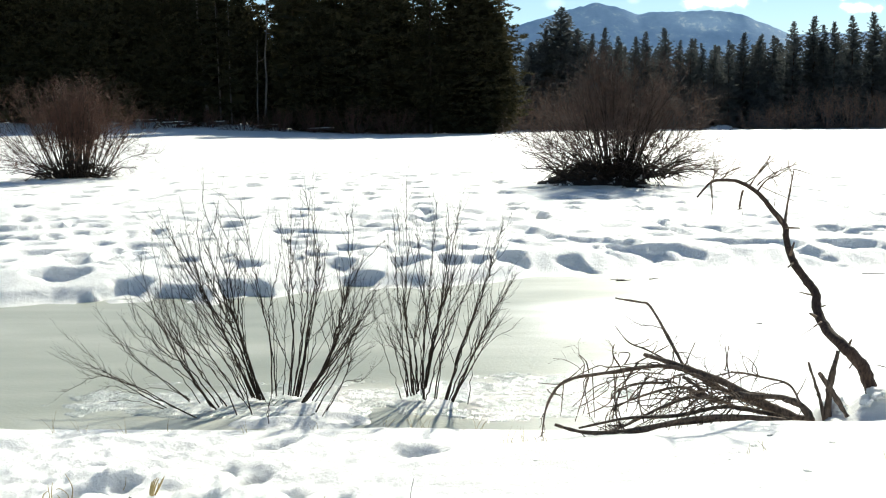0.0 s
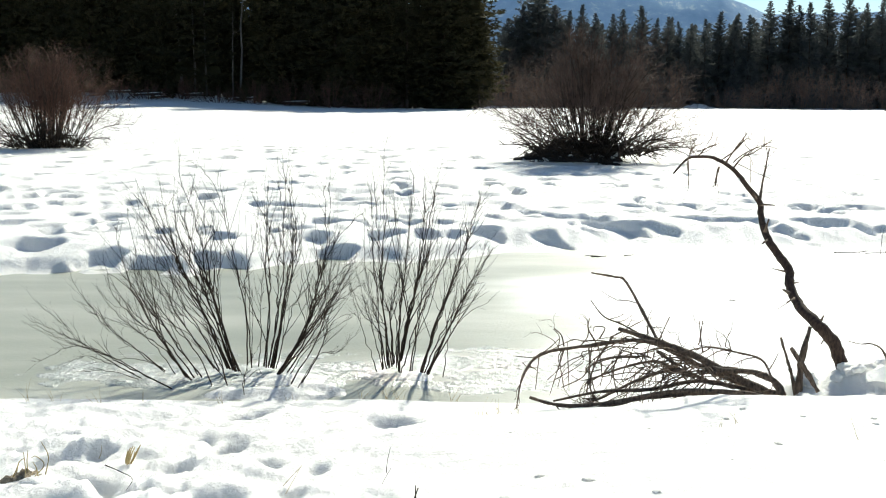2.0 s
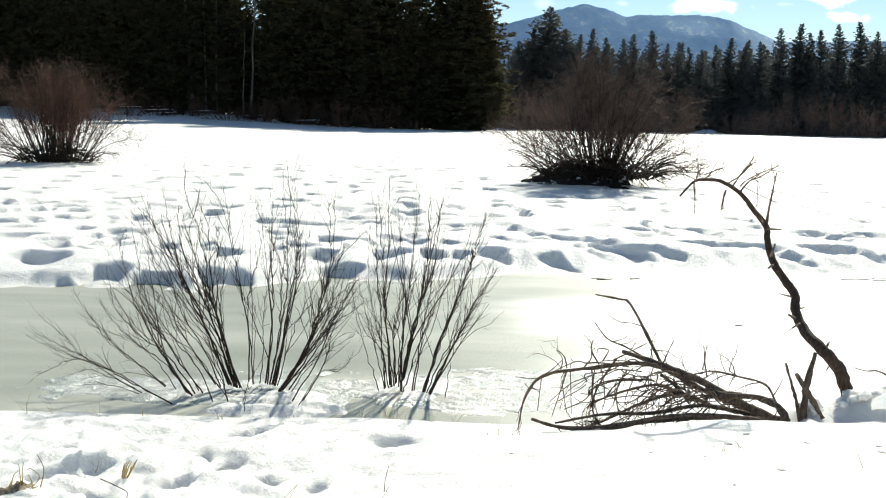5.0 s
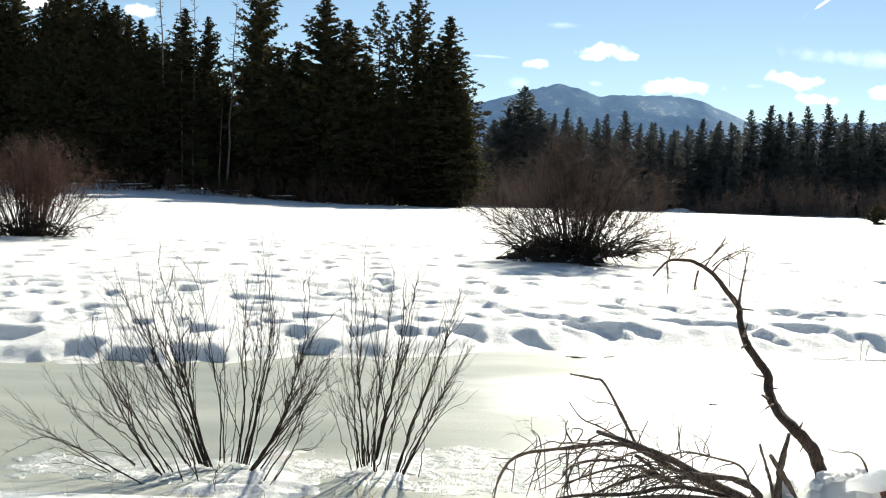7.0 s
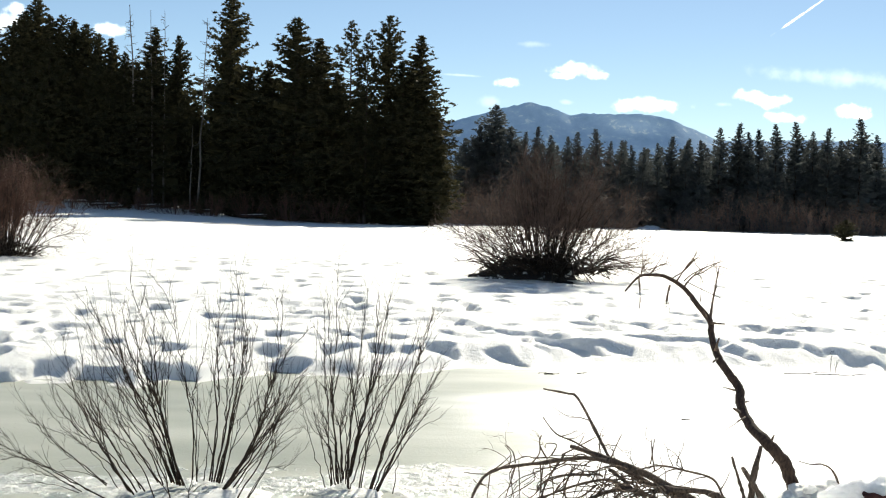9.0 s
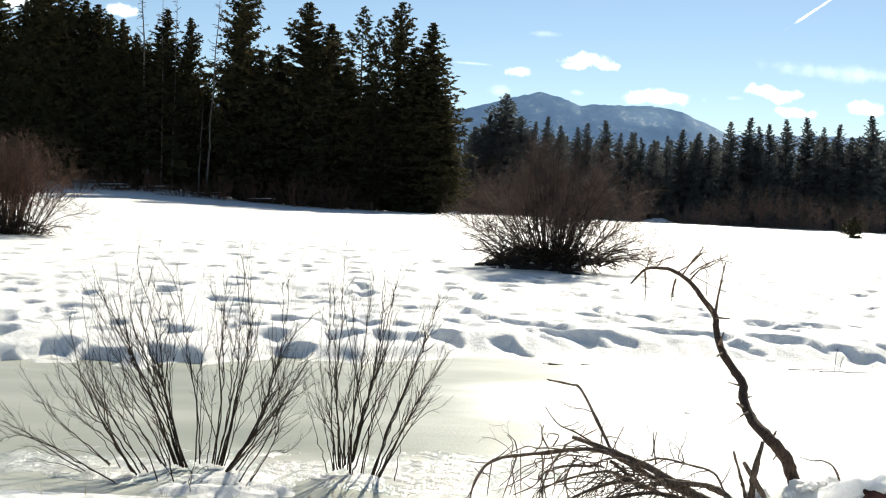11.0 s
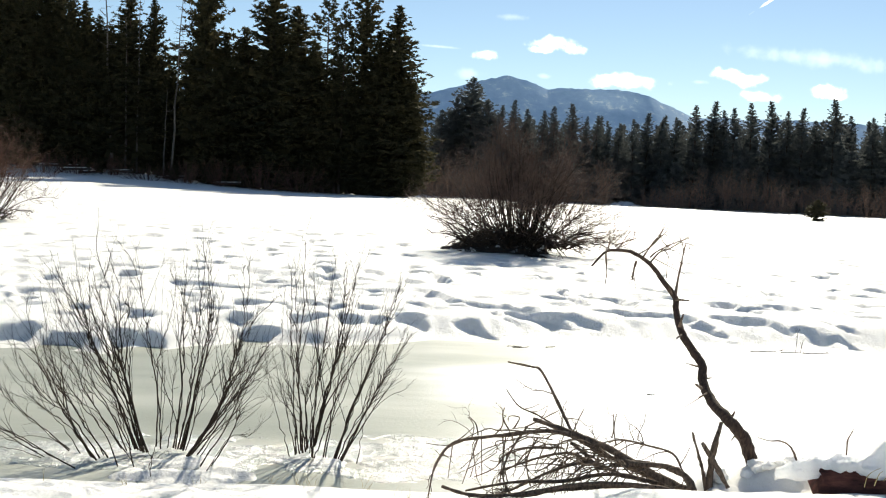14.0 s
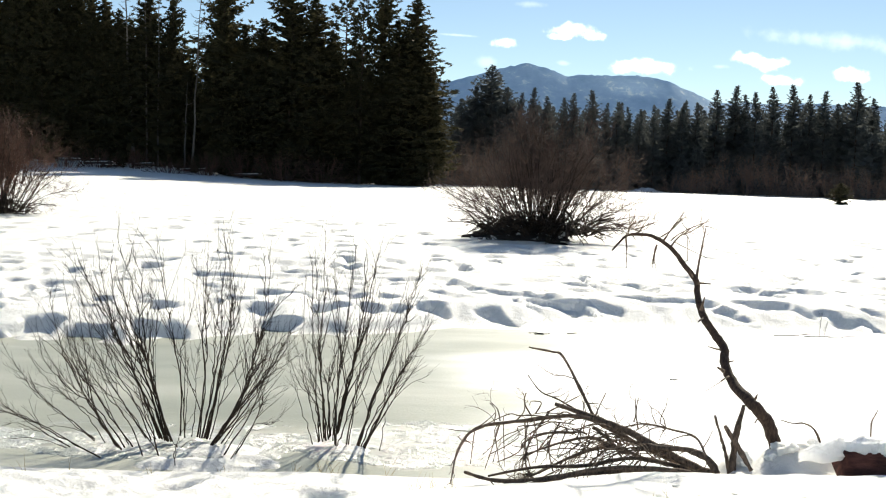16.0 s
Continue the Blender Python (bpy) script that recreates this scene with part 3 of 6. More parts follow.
def conifer_parts(seed, h, radius, bare, limbs, slope, rise, size, sprays, core, ragged):
    """Trunk and crown of a conifer h metres high: limbs all round it, each bearing clumps of needles.
    slope: how fast the crown widens below its top; rise: how the limbs point, low and high; ragged: how unlike the limbs are."""
    rng = random.Random(seed)
    trunk = ([], [])
    lean = [Vector((0, 0, 0))]
    for k in range(1, 11):
        lean.append(Vector((rng.gauss(0, 0.05) * k * 0.25, rng.gauss(0, 0.05) * k * 0.25, h * k / 10)))
    r0 = h * 0.0095 + 0.05
    tube(trunk, [Vector((0, 0, -0.4))] + lean, [r0 * 1.15] + [r0 * (1 - 0.94 * k / 10) for k in range(11)], 6)
    V, F = [], []
    lobes = [[rng.uniform(1 - ragged, 1 + 0.35 * ragged) for _ in range(7)] for _ in range(14)]
    for k in range(limbs):
        s = ((k + rng.random()) / limbs) ** 0.9
        f = min((bare + (1 - bare) * s) * 10, 9.95)
        root = lean[int(f)].lerp(lean[int(f) + 1], f - int(f))
        a = k * 2.4 + rng.gauss(0, 0.5)
        reach = radius * (1 - math.exp(-slope * h * (1 - bare) * (1 - s) / radius)) * (0.60 + 0.40 * min(1, s * 5 + 0.1))
        ln = reach * rng.uniform(1 - 0.35 * ragged, 1.03) * lobes[int(s * 13.9)][int(a * 7 / 6.2832) % 7] + 0.006 * h
        out = Vector((math.cos(a), math.sin(a), 0))
        side = Vector((-out.y, out.x, 0))
        tip = root + out * ln + Vector((0, 0, ln * (rise[0] * (1 - s) + rise[1] * s + rng.gauss(0, 0.14))))
        b = len(V)
        V.extend((root + Vector((0, 0, 0.05)), root - Vector((0, 0, 0.05)), tip))
        F.append((b, b + 1, b + 2))
        if core:
            b = len(V)
            drop = Vector((0, 0, h * 0.034 * (1.08 - s)))
            mid = root.lerp(tip, core * rng.uniform(0.75, 1.1))
            V.extend((root + drop, root - drop, mid - drop * 0.8 + side * rng.gauss(0, 0.22 * ln), mid + drop * 0.5 + side * rng.gauss(0, 0.22 * ln)))
            F.append((b, b + 1, b + 2, b + 3))
        tuft = size * (0.62 + 0.38 * (1 - s))
        clumps = max(2, int(ln / (tuft * 0.66)))
        first = 0.30 if core else 0.45
        for t in range(clumps):
            g = first + (1 - first) * (t + rng.random()) / clumps
            c = root.lerp(tip, g) + side * rng.gauss(0, 0.17 * ln * (1.2 - abs(g - 0.6))) + Vector((0, 0, rng.gauss(0, 0.30 * tuft) + 0.12 * ln * g * g))
            puff(V, F, rng, c, tuft, sprays, out * 0.25 + Vector((0, 0, 0.28)))
    for k in range(3):
        puff(V, F, rng, lean[10] - Vector((0, 0, 0.25 + 0.4 * k)), size * (0.55 + 0.12 * k), sprays, Vector((0, 0, 0.9)))
    return trunk, (V, F)


def conifer(name, label, mat, seed, *form):
    trunk, crown = conifer_parts(seed, *form)
    t = empty(name, (0, 0, 0))
    part("trunk", trunk, BARK, t)
    part("crown", crown, mat, t, smooth=False)
    return tagged(t, label, "tree")


PINE = "dark green pine at the edge of the forest"
OPEN = "tall pine with an open, gappy crown"
BACK = "dark pine standing deeper in the forest"
# height, crown radius, bare part of the trunk, limbs, slope of the crown, rise of the limbs, clump size, blades in a clump, dense heart, raggedness
pines = [conifer("pine_tree", PINE, NEEDLES, 101, 25, 4.2, 0.04, 270, 0.46, (-0.05, 0.55), 0.48, 9, 0.66, 0.42),
         conifer("pine_tree", PINE, NEEDLES, 102, 25, 4.0, 0.05, 270, 0.52, (0.0, 0.65), 0.48, 9, 0.62, 0.52),
         conifer("pine_tree", OPEN, NEEDLES, 103, 25, 2.5, 0.42, 84, 0.95, (0.0, 0.6), 0.46, 15, 0.0, 0.55),
         conifer("pine_tree", PINE, NEEDLES, 104, 25, 4.4, 0.02, 280, 0.38, (-0.12, 0.5), 0.46, 9, 0.66, 0.38),
         conifer("pine_tree", OPEN, NEEDLES, 105, 25, 2.7, 0.50, 110, 0.85, (0.05, 0.7), 0.44, 14, 0.15, 0.48),
         conifer("young_pine", "bushy young pine at the forest edge", NEEDLES, 106, 25, 7.5, 0.0, 70, 0.80, (0.1, 0.5), 1.9, 7, 0.7, 0.35),
         conifer("pine_tree", BACK, NEEDLES, 107, 25, 4.6, 0.05, 110, 0.50, (-0.05, 0.5), 0.95, 6, 0.75, 0.40)]
FIRS = "far spire-topped conifer beyond the meadow"
firs = [conifer("fir_tree", FIRS, HAZED_FIR, 111, 18, 3.8, 0.02, 190, 0.34, (-0.15, 0.6), 0.44, 7, 0.70, 0.40),
        conifer("fir_tree", FIRS, HAZED_FIR, 112, 18, 3.6, 0.03, 190, 0.58, (-0.05, 0.6), 0.46, 7, 0.68, 0.46),
        conifer("fir_tree", FIRS, HAZED_FIR, 113, 18, 3.6, 0.03, 190, 0.30, (-0.2, 0.55), 0.42, 7, 0.70, 0.42),
        conifer("young_fir", "bushy young conifer under the far trees", HAZED_FIR, 114, 18, 6.5, 0.0, 70, 0.80, (0.1, 0.5), 1.5, 6, 0.75, 0.35),
        conifer("fir_tree", FIRS, HAZED_FIR, 115, 18, 4.0, 0.02, 120, 0.33, (-0.1, 0.6), 0.62, 5, 0.76, 0.42)]
used = set()


def plant(protos, group, k, x, y, top, wide=1.0):
    z = high(x, y)
    p = protos[k]
    size = (top - z) / (25 if protos is pines else 18)
    m = Matrix.LocRotScale((x, y, z), Euler((0, 0, rng_t.uniform(0, 6.28))), (size * wide, size * wide, size))
    if p.name in used:
        ob = copy_thing(p, m @ Matrix.Diagonal((*(1 / k for k in p.scale), 1)))
    else:
        used.add(p.name)
        ob = p
        ob.matrix_basis = m
    return tagged(ob, group=group)


rng_t = random.Random(7)
WOOD, LINE = "forest edge pines", "far treeline"
# the front of the forest: kind, x, distance, top, spread
for k, x, y, top, wide in (
    (1, -58.6, 148.7, 29.8, 1.10),
    (0, -56.4, 149.6, 27.9, 1.10),
    (3, -53.4, 149.1, 29.3, 1.00),
    (1, -51.2, 149.8, 27.8, 1.10),
    (0, -47.9, 149.9, 25.3, 1.00),
    (1, -45.8, 148.2, 27.2, 1.00),
    (3, -42.4, 148.0, 26.8, 1.00),
    (0, -40.2, 150.5, 26.6, 1.00),
    (1, -36.4, 148.8, 24.7, 1.00),
    (0, -33.0, 148.7, 22.4, 1.10),
    (1, -44.8, 151.0, 29.2, 1.10),
    (4, -41.3, 149.4, 27.0, 0.9),
):
    plant(pines, WOOD, k, x, y, top, wide * (1.4 if k in (2, 4) or x < -30 else 1.72))
for k, x, y, top, wide in (
    (1, -38.7, 150.5, 26.2, 1.00),
    (3, -34.8, 149.4, 24.3, 1.10),
    (0, -31.6, 149.9, 21.5, 1.00),
    (3, -29.2, 148.5, 25.7, 1.00),
    (1, -26.3, 149.9, 25.1, 0.58),
    (0, -24.0, 151.6, 16.2, 0.80),
    (1, -19.7, 150.8, 30.9, 0.75),
    (3, -17.3, 150.2, 21.4, 1.00),
    (0, -14.3, 150.0, 22.2, 1.10),
    (1, -10.8, 148.2, 27.6, 0.95),
    (3, -7.7, 150.3, 25.4, 1.20),
    (0, -5.4, 149.8, 20.2, 1.00),
):
    plant(pines, WOOD, k, x, y, top, wide * (1.4 if k in (2, 4) or x < -30 else 1.72))
for k, x, y, top, wide in (
    (2, -3.8, 148.9, 27.6, 0.78),
    (2, -1.6, 148.1, 26.0, 0.60),
    (4, 1.1, 150.6, 28.8, 0.82),
    (3, 3.2, 149.4, 22.7, 1.10),
    (3, 5.4, 150.2, 26.2, 1.05),
    (0, 7.5, 150.6, 16.3, 0.90),
    (1, -0.6, 150.1, 16.7, 1.00),
    (3, -3.6, 150.8, 15.5, 1.00),
    (0, -2.3, 149.2, 19.5, 0.90),
    (3, 1.5, 150.4, 14.9, 1.20),
):
    plant(pines, WOOD, k, x, y, top, wide * (1.4 if k in (2, 4) or x < -30 else 1.72))
for i in range(32):   # the trees behind them
    x = -70 + 2.25 * i + rng_t.uniform(-0.9, 0.9)
    plant(pines, WOOD, 6, x, rng_t.uniform(153, 162), rng_t.uniform(18, 22.5) * (0.70 if -26 < x < -14 else 0.66 if -7 < x < 4.5 else 1), 1.25)
for i in range(46):   # the middle storey between them
    x = -66 + 1.62 * i + rng_t.uniform(-0.6, 0.6)
    plant(pines, WOOD, 6, x, rng_t.uniform(151, 153), rng_t.uniform(12.5, 16.0) + (5.0 if x < -27 else 0), 1.15)
for i in range(48):   # lower growth along the edge
    x = -66 + 1.52 * i + rng_t.uniform(-0.9, 0.9)
    plant(pines, WOOD, 5, x, rng_t.uniform(149.5, 154), rng_t.uniform(5, 10) + (1 if x < -30 else 0), 1.0)
for i in range(40):   # and deeper in
    x = -70 + 1.95 * i + rng_t.uniform(-0.8, 0.8)
    plant(pines, WOOD, 5, x, rng_t.uniform(163, 168), rng_t.uniform(6, 9), 1.3)
for i in range(14):   # seedlings on the bank before it
    x, y = -49 + 2.6 * i + rng_t.uniform(-1, 1), rng_t.uniform(145.5, 149)
    plant(pines, WOOD, 5, x, y, high(x, y) + rng_t.uniform(1.2, 2.8), 1.5)
plant(pines, WOOD, 5, -32.1, 146, 4.7, 0.9)
plant(pines, LINE, 5, 51.3, 120, 3.3, 2.5)
for k, x, y, top, wide in (
    (1, 14.8, 189.2, 15.7, 1.10),
    (1, 17.3, 191.7, 17.9, 1.10),
    (1, 19.9, 191.4, 21.6, 1.25),
    (1, 22.2, 187.5, 17.7, 1.20),
    (0, 24.6, 187.7, 16.9, 1.00),
    (0, 26.8, 188.1, 17.9, 1.00),
    (2, 29.6, 191.8, 16.8, 1.10),
    (0, 32.0, 189.2, 16.5, 1.00),
    (2, 33.8, 190.1, 17.3, 1.10),
    (0, 36.7, 188.5, 17.8, 1.20),
    (2, 39.4, 189.5, 15.9, 1.00),
    (0, 41.2, 188.9, 16.1, 1.10),
):
    plant(firs, LINE, k, x, y, top, wide * 1.25)
for k, x, y, top, wide in (
    (2, 43.1, 188.8, 15.3, 1.00),
    (0, 45.3, 189.9, 15.1, 1.00),
    (2, 47.8, 189.9, 15.9, 1.00),
    (0, 50.6, 191.5, 17.2, 1.20),
    (2, 52.8, 190.4, 16.5, 1.00),
    (0, 55.6, 191.6, 16.7, 1.10),
    (2, 58.9, 191.3, 18.9, 1.20),
    (0, 62.5, 192.0, 19.9, 1.20),
    (2, 63.8, 190.4, 18.3, 1.00),
    (0, 64.6, 187.8, 18.6, 1.00),
    (2, 68.8, 191.3, 19.8, 1.20),
    (0, 72.5, 191.8, 20.4, 1.15),
):
    plant(firs, LINE, k, x, y, top, wide * 1.25)
for k, x, y, top, wide in (
    (2, 75.4, 191.5, 18.8, 1.00),
    (0, 77.4, 189.8, 19.4, 1.10),
    (1, 80.1, 190.6, 17.4, 1.00),
    (0, 82.3, 188.1, 21.0, 1.25),
    (2, 86.8, 191.2, 18.6, 1.10),
    (0, 93.1, 190.0, 20.8, 1.20),
    (2, 90.4, 190.0, 18.4, 1.10),
):
    plant(firs, LINE, k, x, y, top, wide * 1.25)
for i in range(112):   # the crowded spires behind them
    x = 8 + 0.87 * i + rng_t.uniform(-0.6, 0.6)
    plant(firs, LINE, 4, x, rng_t.uniform(192, 212), rng_t.choice((13.0, 14.0, 14.8, 15.4, 15.9)) + rng_t.uniform(-0.5, 0.5) + 0.055 * max(0, x - 42), rng_t.uniform(1.1, 1.6))
for i in range(36):
    x = 10 + 2.6 * i + rng_t.uniform(-0.9, 0.9)
    if 44.5 < x < 49.5:
        continue
    plant(firs, LINE, 3, x, rng_t.uniform(186, 191), rng_t.uniform(5, 9), 1.1)


def snag(x, y, top, lean, branches, seed, r=0.19, bare=0.45):
    """A standing dead trunk: short broken branches above the part that is bare."""
    rng = random.Random(seed)
    z = high(x, y)
    t = empty("dead_snag", (x, y, z))
    h = top - z
    line = [Vector((lean * k / 8 + rng.gauss(0, 0.05), rng.gauss(0, 0.05), h * k / 8)) for k in range(9)]
    vf = ([], [])
    tube(vf, line, [r * (1 - 0.82 * k / 8) for k in range(9)], 6)
    part("trunk", vf, SNAG, t)
    for _ in range(branches):
        s = rng.uniform(bare, 0.985)
        p = line[int(s * 8)].lerp(line[min(int(s * 8) + 1, 8)], s * 8 - int(s * 8))
        a = rng.uniform(0, 6.28)
        vf = ([], [])
        b = wander(rng, p, Vector((math.cos(a), math.sin(a) * 0.5, rng.uniform(-0.25, 0.45))), rng.uniform(0.5, 2.6) * (1.3 - s), 4, 0.18)
        rs = [0.055, 0.046, 0.038, 0.030, 0.016]
        tube(vf, b, rs, 3, False)
        twiggy(vf, rng, b, rs, 2, 0.6, 0.024, 0.3, 0.9, 0, 3, Vector((0, 0, 0.1)), 0.2)
        part("branch", vf, SNAG, t)
    tagged(t, "bare grey dead trunk standing before the pines", "dead tree", "dead snags")


snag(-30.54, 147.4, 28.5, -1.77, 34, 400, 0.24, 0.60)
snag(-28.86, 147.4, 27.9, -0.72, 16, 401, 0.15, 0.60)
snag(-27.48, 147.4, 28.0, -0.24, 14, 402, 0.14, 0.62)
snag(-23.11, 147.4, 27.2, 0.73, 46, 403, 0.17, 0.55)
snag(-24.12, 147.4, 13.5, 0.16, 5, 404, 0.13, 0.50)

# ---------------------------------------------------------------- willow shrubs on the meadow
def shrub(loc, w, h, stems, seed, twigs, label, group, r=0.020, mat=RED_TWIG, fine=0.62, depth=1, feet=0.13, name="willow_shrub", bark=None):
    """A many-stemmed bare willow: bundles of stems that fan out and split into fine twigs."""
    rng = random.Random(seed)
    t = empty(name, loc)
    fine_twigs = ([], [])
    for k in range(stems):
        a = rng.uniform(0, 6.28)
        q = rng.random() ** 0.75
        foot = Vector((math.cos(a) * q * w * feet, math.sin(a) * q * w * feet * 0.85, -0.05))
        fan = q * rng.uniform(0.55, 1.15)
        ln = h * rng.uniform(0.62, 1.04) * (1 - 0.12 * fan)
        d = Vector((math.cos(a) * fan * w * 0.60, math.sin(a) * fan * w * 0.5, ln * (0.95 - 0.5 * fan)))
        line = wander(rng, foot, d, ln, 6, 0.09, Vector((0, 0, 0.5 if q < 0.7 else rng.uniform(-0.7, 0.35))))
        rs = [r * rng.uniform(0.7, 1.15) * (1.35 - 0.85 * q) * (1 - 0.8 * j / 6) for j in range(7)]
        vf = ([], [])
        tube(vf, line, rs, 3, False)
        twiggy(fine_twigs if bark else vf, rng, line, rs, twigs, h * 0.21, r * fine, 0.34, 1.25, depth, 3, Vector((0, 0, 0.15)), 0.26)
        part("stem", vf, bark or mat, t, smooth=False)
    if bark:
        tagged(part("twig_mass", fine_twigs, mat, t, smooth=False), "mass of thin bare twigs", kind="stuff")
    return tagged(t, label, "shrub", group)


BIG = "meadow willow shrubs"
shrub((5.65, 36.2, high(5.65, 36.2)), 6.1, 4.3, 130, 301, 20, "wide leafless brown willow shrub over a dark mound in the snow", BIG, r=0.032, mat=BROWN_TWIG, fine=0.40, bark=TWIG)
low = bpy.data.objects["willow_shrub"]


def patchy_litter():
    """Dark roots and litter with snow lying in patches on it."""
    m, n, l, p = material("litter_with_snow")
    a = noise_node(n, l, 3.2, 4, 0.6)
    fine = noise_node(n, l, 18, 4, 0.7)
    c = ramp(n, l, fine.outputs[0], [(0.35, (0.008, 0.006, 0.005)), (0.7, (0.035, 0.027, 0.021))])
    f = ramp(n, l, a.outputs[0], [(0.60, (0, 0, 0)), (0.66, (1, 1, 1))])
    l.new(mixed(n, l, f.outputs[0], c.outputs[0], (0.80, 0.81, 0.81)), p.inputs["Base Color"])
    p.inputs["Roughness"].default_value = 0.9
    bump(n, l, fine.outputs[0], 0.8, 0.04, p)
    return m


def litter_mound(parent, w, d, h, seed):
    """The dark heap of old roots and litter under the shrub."""
    V, F = [], []
    n, m = 40, 12
    for j in range(m + 1):
        q = j / m
        for i in range(n):
            a = 2 * math.pi * i / n
            x, y = math.cos(a) * w * q, math.sin(a) * d * q
            k = float(waves(np.array(x / 0.5), np.array(y / 0.4), seed)) + 0.5 * float(waves(np.array(x / 0.2), np.array(y / 0.2), seed + 1))
            V.append((x * (1 + 0.25 * k), y, h * (1 - q) ** 0.75 * (1.0 + 1.5 * k - 0.10 * x) - 0.22 * q - 0.35 * q ** 4))
    for j in range(m):
        for i in range(n):
            F.append((j * n + i, j * n + (i + 1) % n, (j + 1) * n + (i + 1) % n, (j + 1) * n + i))
    ob = part("root_mound", (V, F), patchy_litter(), parent, "dark mound of roots and litter with snow patches")
    ob.location = (-0.75, -0.2, -0.08)


litter_mound(low, 2.3, 0.9, 0.5, 71)


def base_stems(parent, count, shift, spread, length, r, seed):
    """Old stems that lie fanned out round the foot of a shrub."""
    rng = random.Random(seed)
    for k in range(count):
        a = rng.uniform(0, 6.28)
        line = wander(rng, Vector((shift + spread * max(-1.5, min(1.5, rng.gauss(0, 1))), rng.gauss(-0.2, spread * 0.4), rng.uniform(-0.02, 0.22))),
                      Vector((math.cos(a), math.sin(a) * 0.8, rng.uniform(0.2, 1.7))), length * rng.uniform(0.4, 1.0), 6, 0.10, Vector((0, 0, -1.0)))
        vf = ([], [])
        tube(vf, line, [r * (1 - 0.11 * j) for j in range(7)], 3, False)
        twiggy(vf, rng, line, [r] * 7, 4, 0.5, r * 0.45, 0.25, 0.7, 0, 3)
        part("fallen_stem", vf, TWIG, parent, smooth=False)


base_stems(low, 250, -0.25, 1.1, 1.7, 0.026, 55)
shrub((-14.02, 42.89, high(-14.02, 42.89)), 3.3, 4.0, 120, 302, 20, "round leafless reddish willow shrub standing in the snow", BIG, r=0.029, fine=0.40, feet=0.36, bark=TWIG)
base_stems(bpy.data.objects["willow_shrub.001"], 130, 0.0, 0.85, 1.3, 0.024, 56)

THICK = "thicket shrubs before the treeline"
# x, distance, width, height
for i, (x, y, w, h) in enumerate(((36.3, 176, 7.1, 6.7), (39.1, 174, 5.1, 7.6), (48.4, 180, 7, 3.6), (50.6, 178, 8, 4.9), (53.4, 176, 6, 5.4), (56.5, 175, 8.7, 7), (60.3, 177, 5, 7.1), (62.7, 174, 5.6, 7.1), (66.5, 176, 6.2, 6.9), (68.1, 172, 8.7, 5.7), (72.1, 174, 8.8, 5.3), (74.9, 172, 5.2, 5.9), (77.2, 170, 5.5, 5.3), (80.8, 170, 6.5, 6), (83.9, 170, 5.5, 5), (29.6, 176, 8.3, 6), (25.7, 174, 8.6, 6.6), (20.2, 172, 6.3, 4.7), (15.7, 170, 6.2, 4.4), (11.9, 163, 7.2, 6.3), (14.5, 165, 7.3, 7.6), (17.4, 166, 6.9, 6.3), (21.8, 168, 7.7, 6.6))):
    shrub((x, y, high(x, y)), w, h, 36, 500 + i, 20, "low leafless brown willow thicket before the far trees", THICK, 0.030, THICKET, 0.85, 0, 0.40)
for i, (x, y, w, h) in enumerate(((-37.8, 143, 5.4, 2.6), (-34.2, 144, 6.3, 2.9), (-29.9, 145, 4.1, 3.1), (-25.2, 143, 6.6, 2.2), (-20.8, 144, 6.8, 3.4), (-16.3, 145, 4.3, 4.1), (-11.2, 143, 6.1, 4.6), (-6.2, 144, 5.6, 4.3), (-44.6, 145, 7.3, 2), (-48.8, 143, 4.3, 2.8))):
    shrub((x, y, high(x, y)), w, h, 40, 540 + i, 12, "low leafless brown brush along the forest edge", "forest edge brush", 0.040, RED_TWIG, 0.8, 0, 0.36)

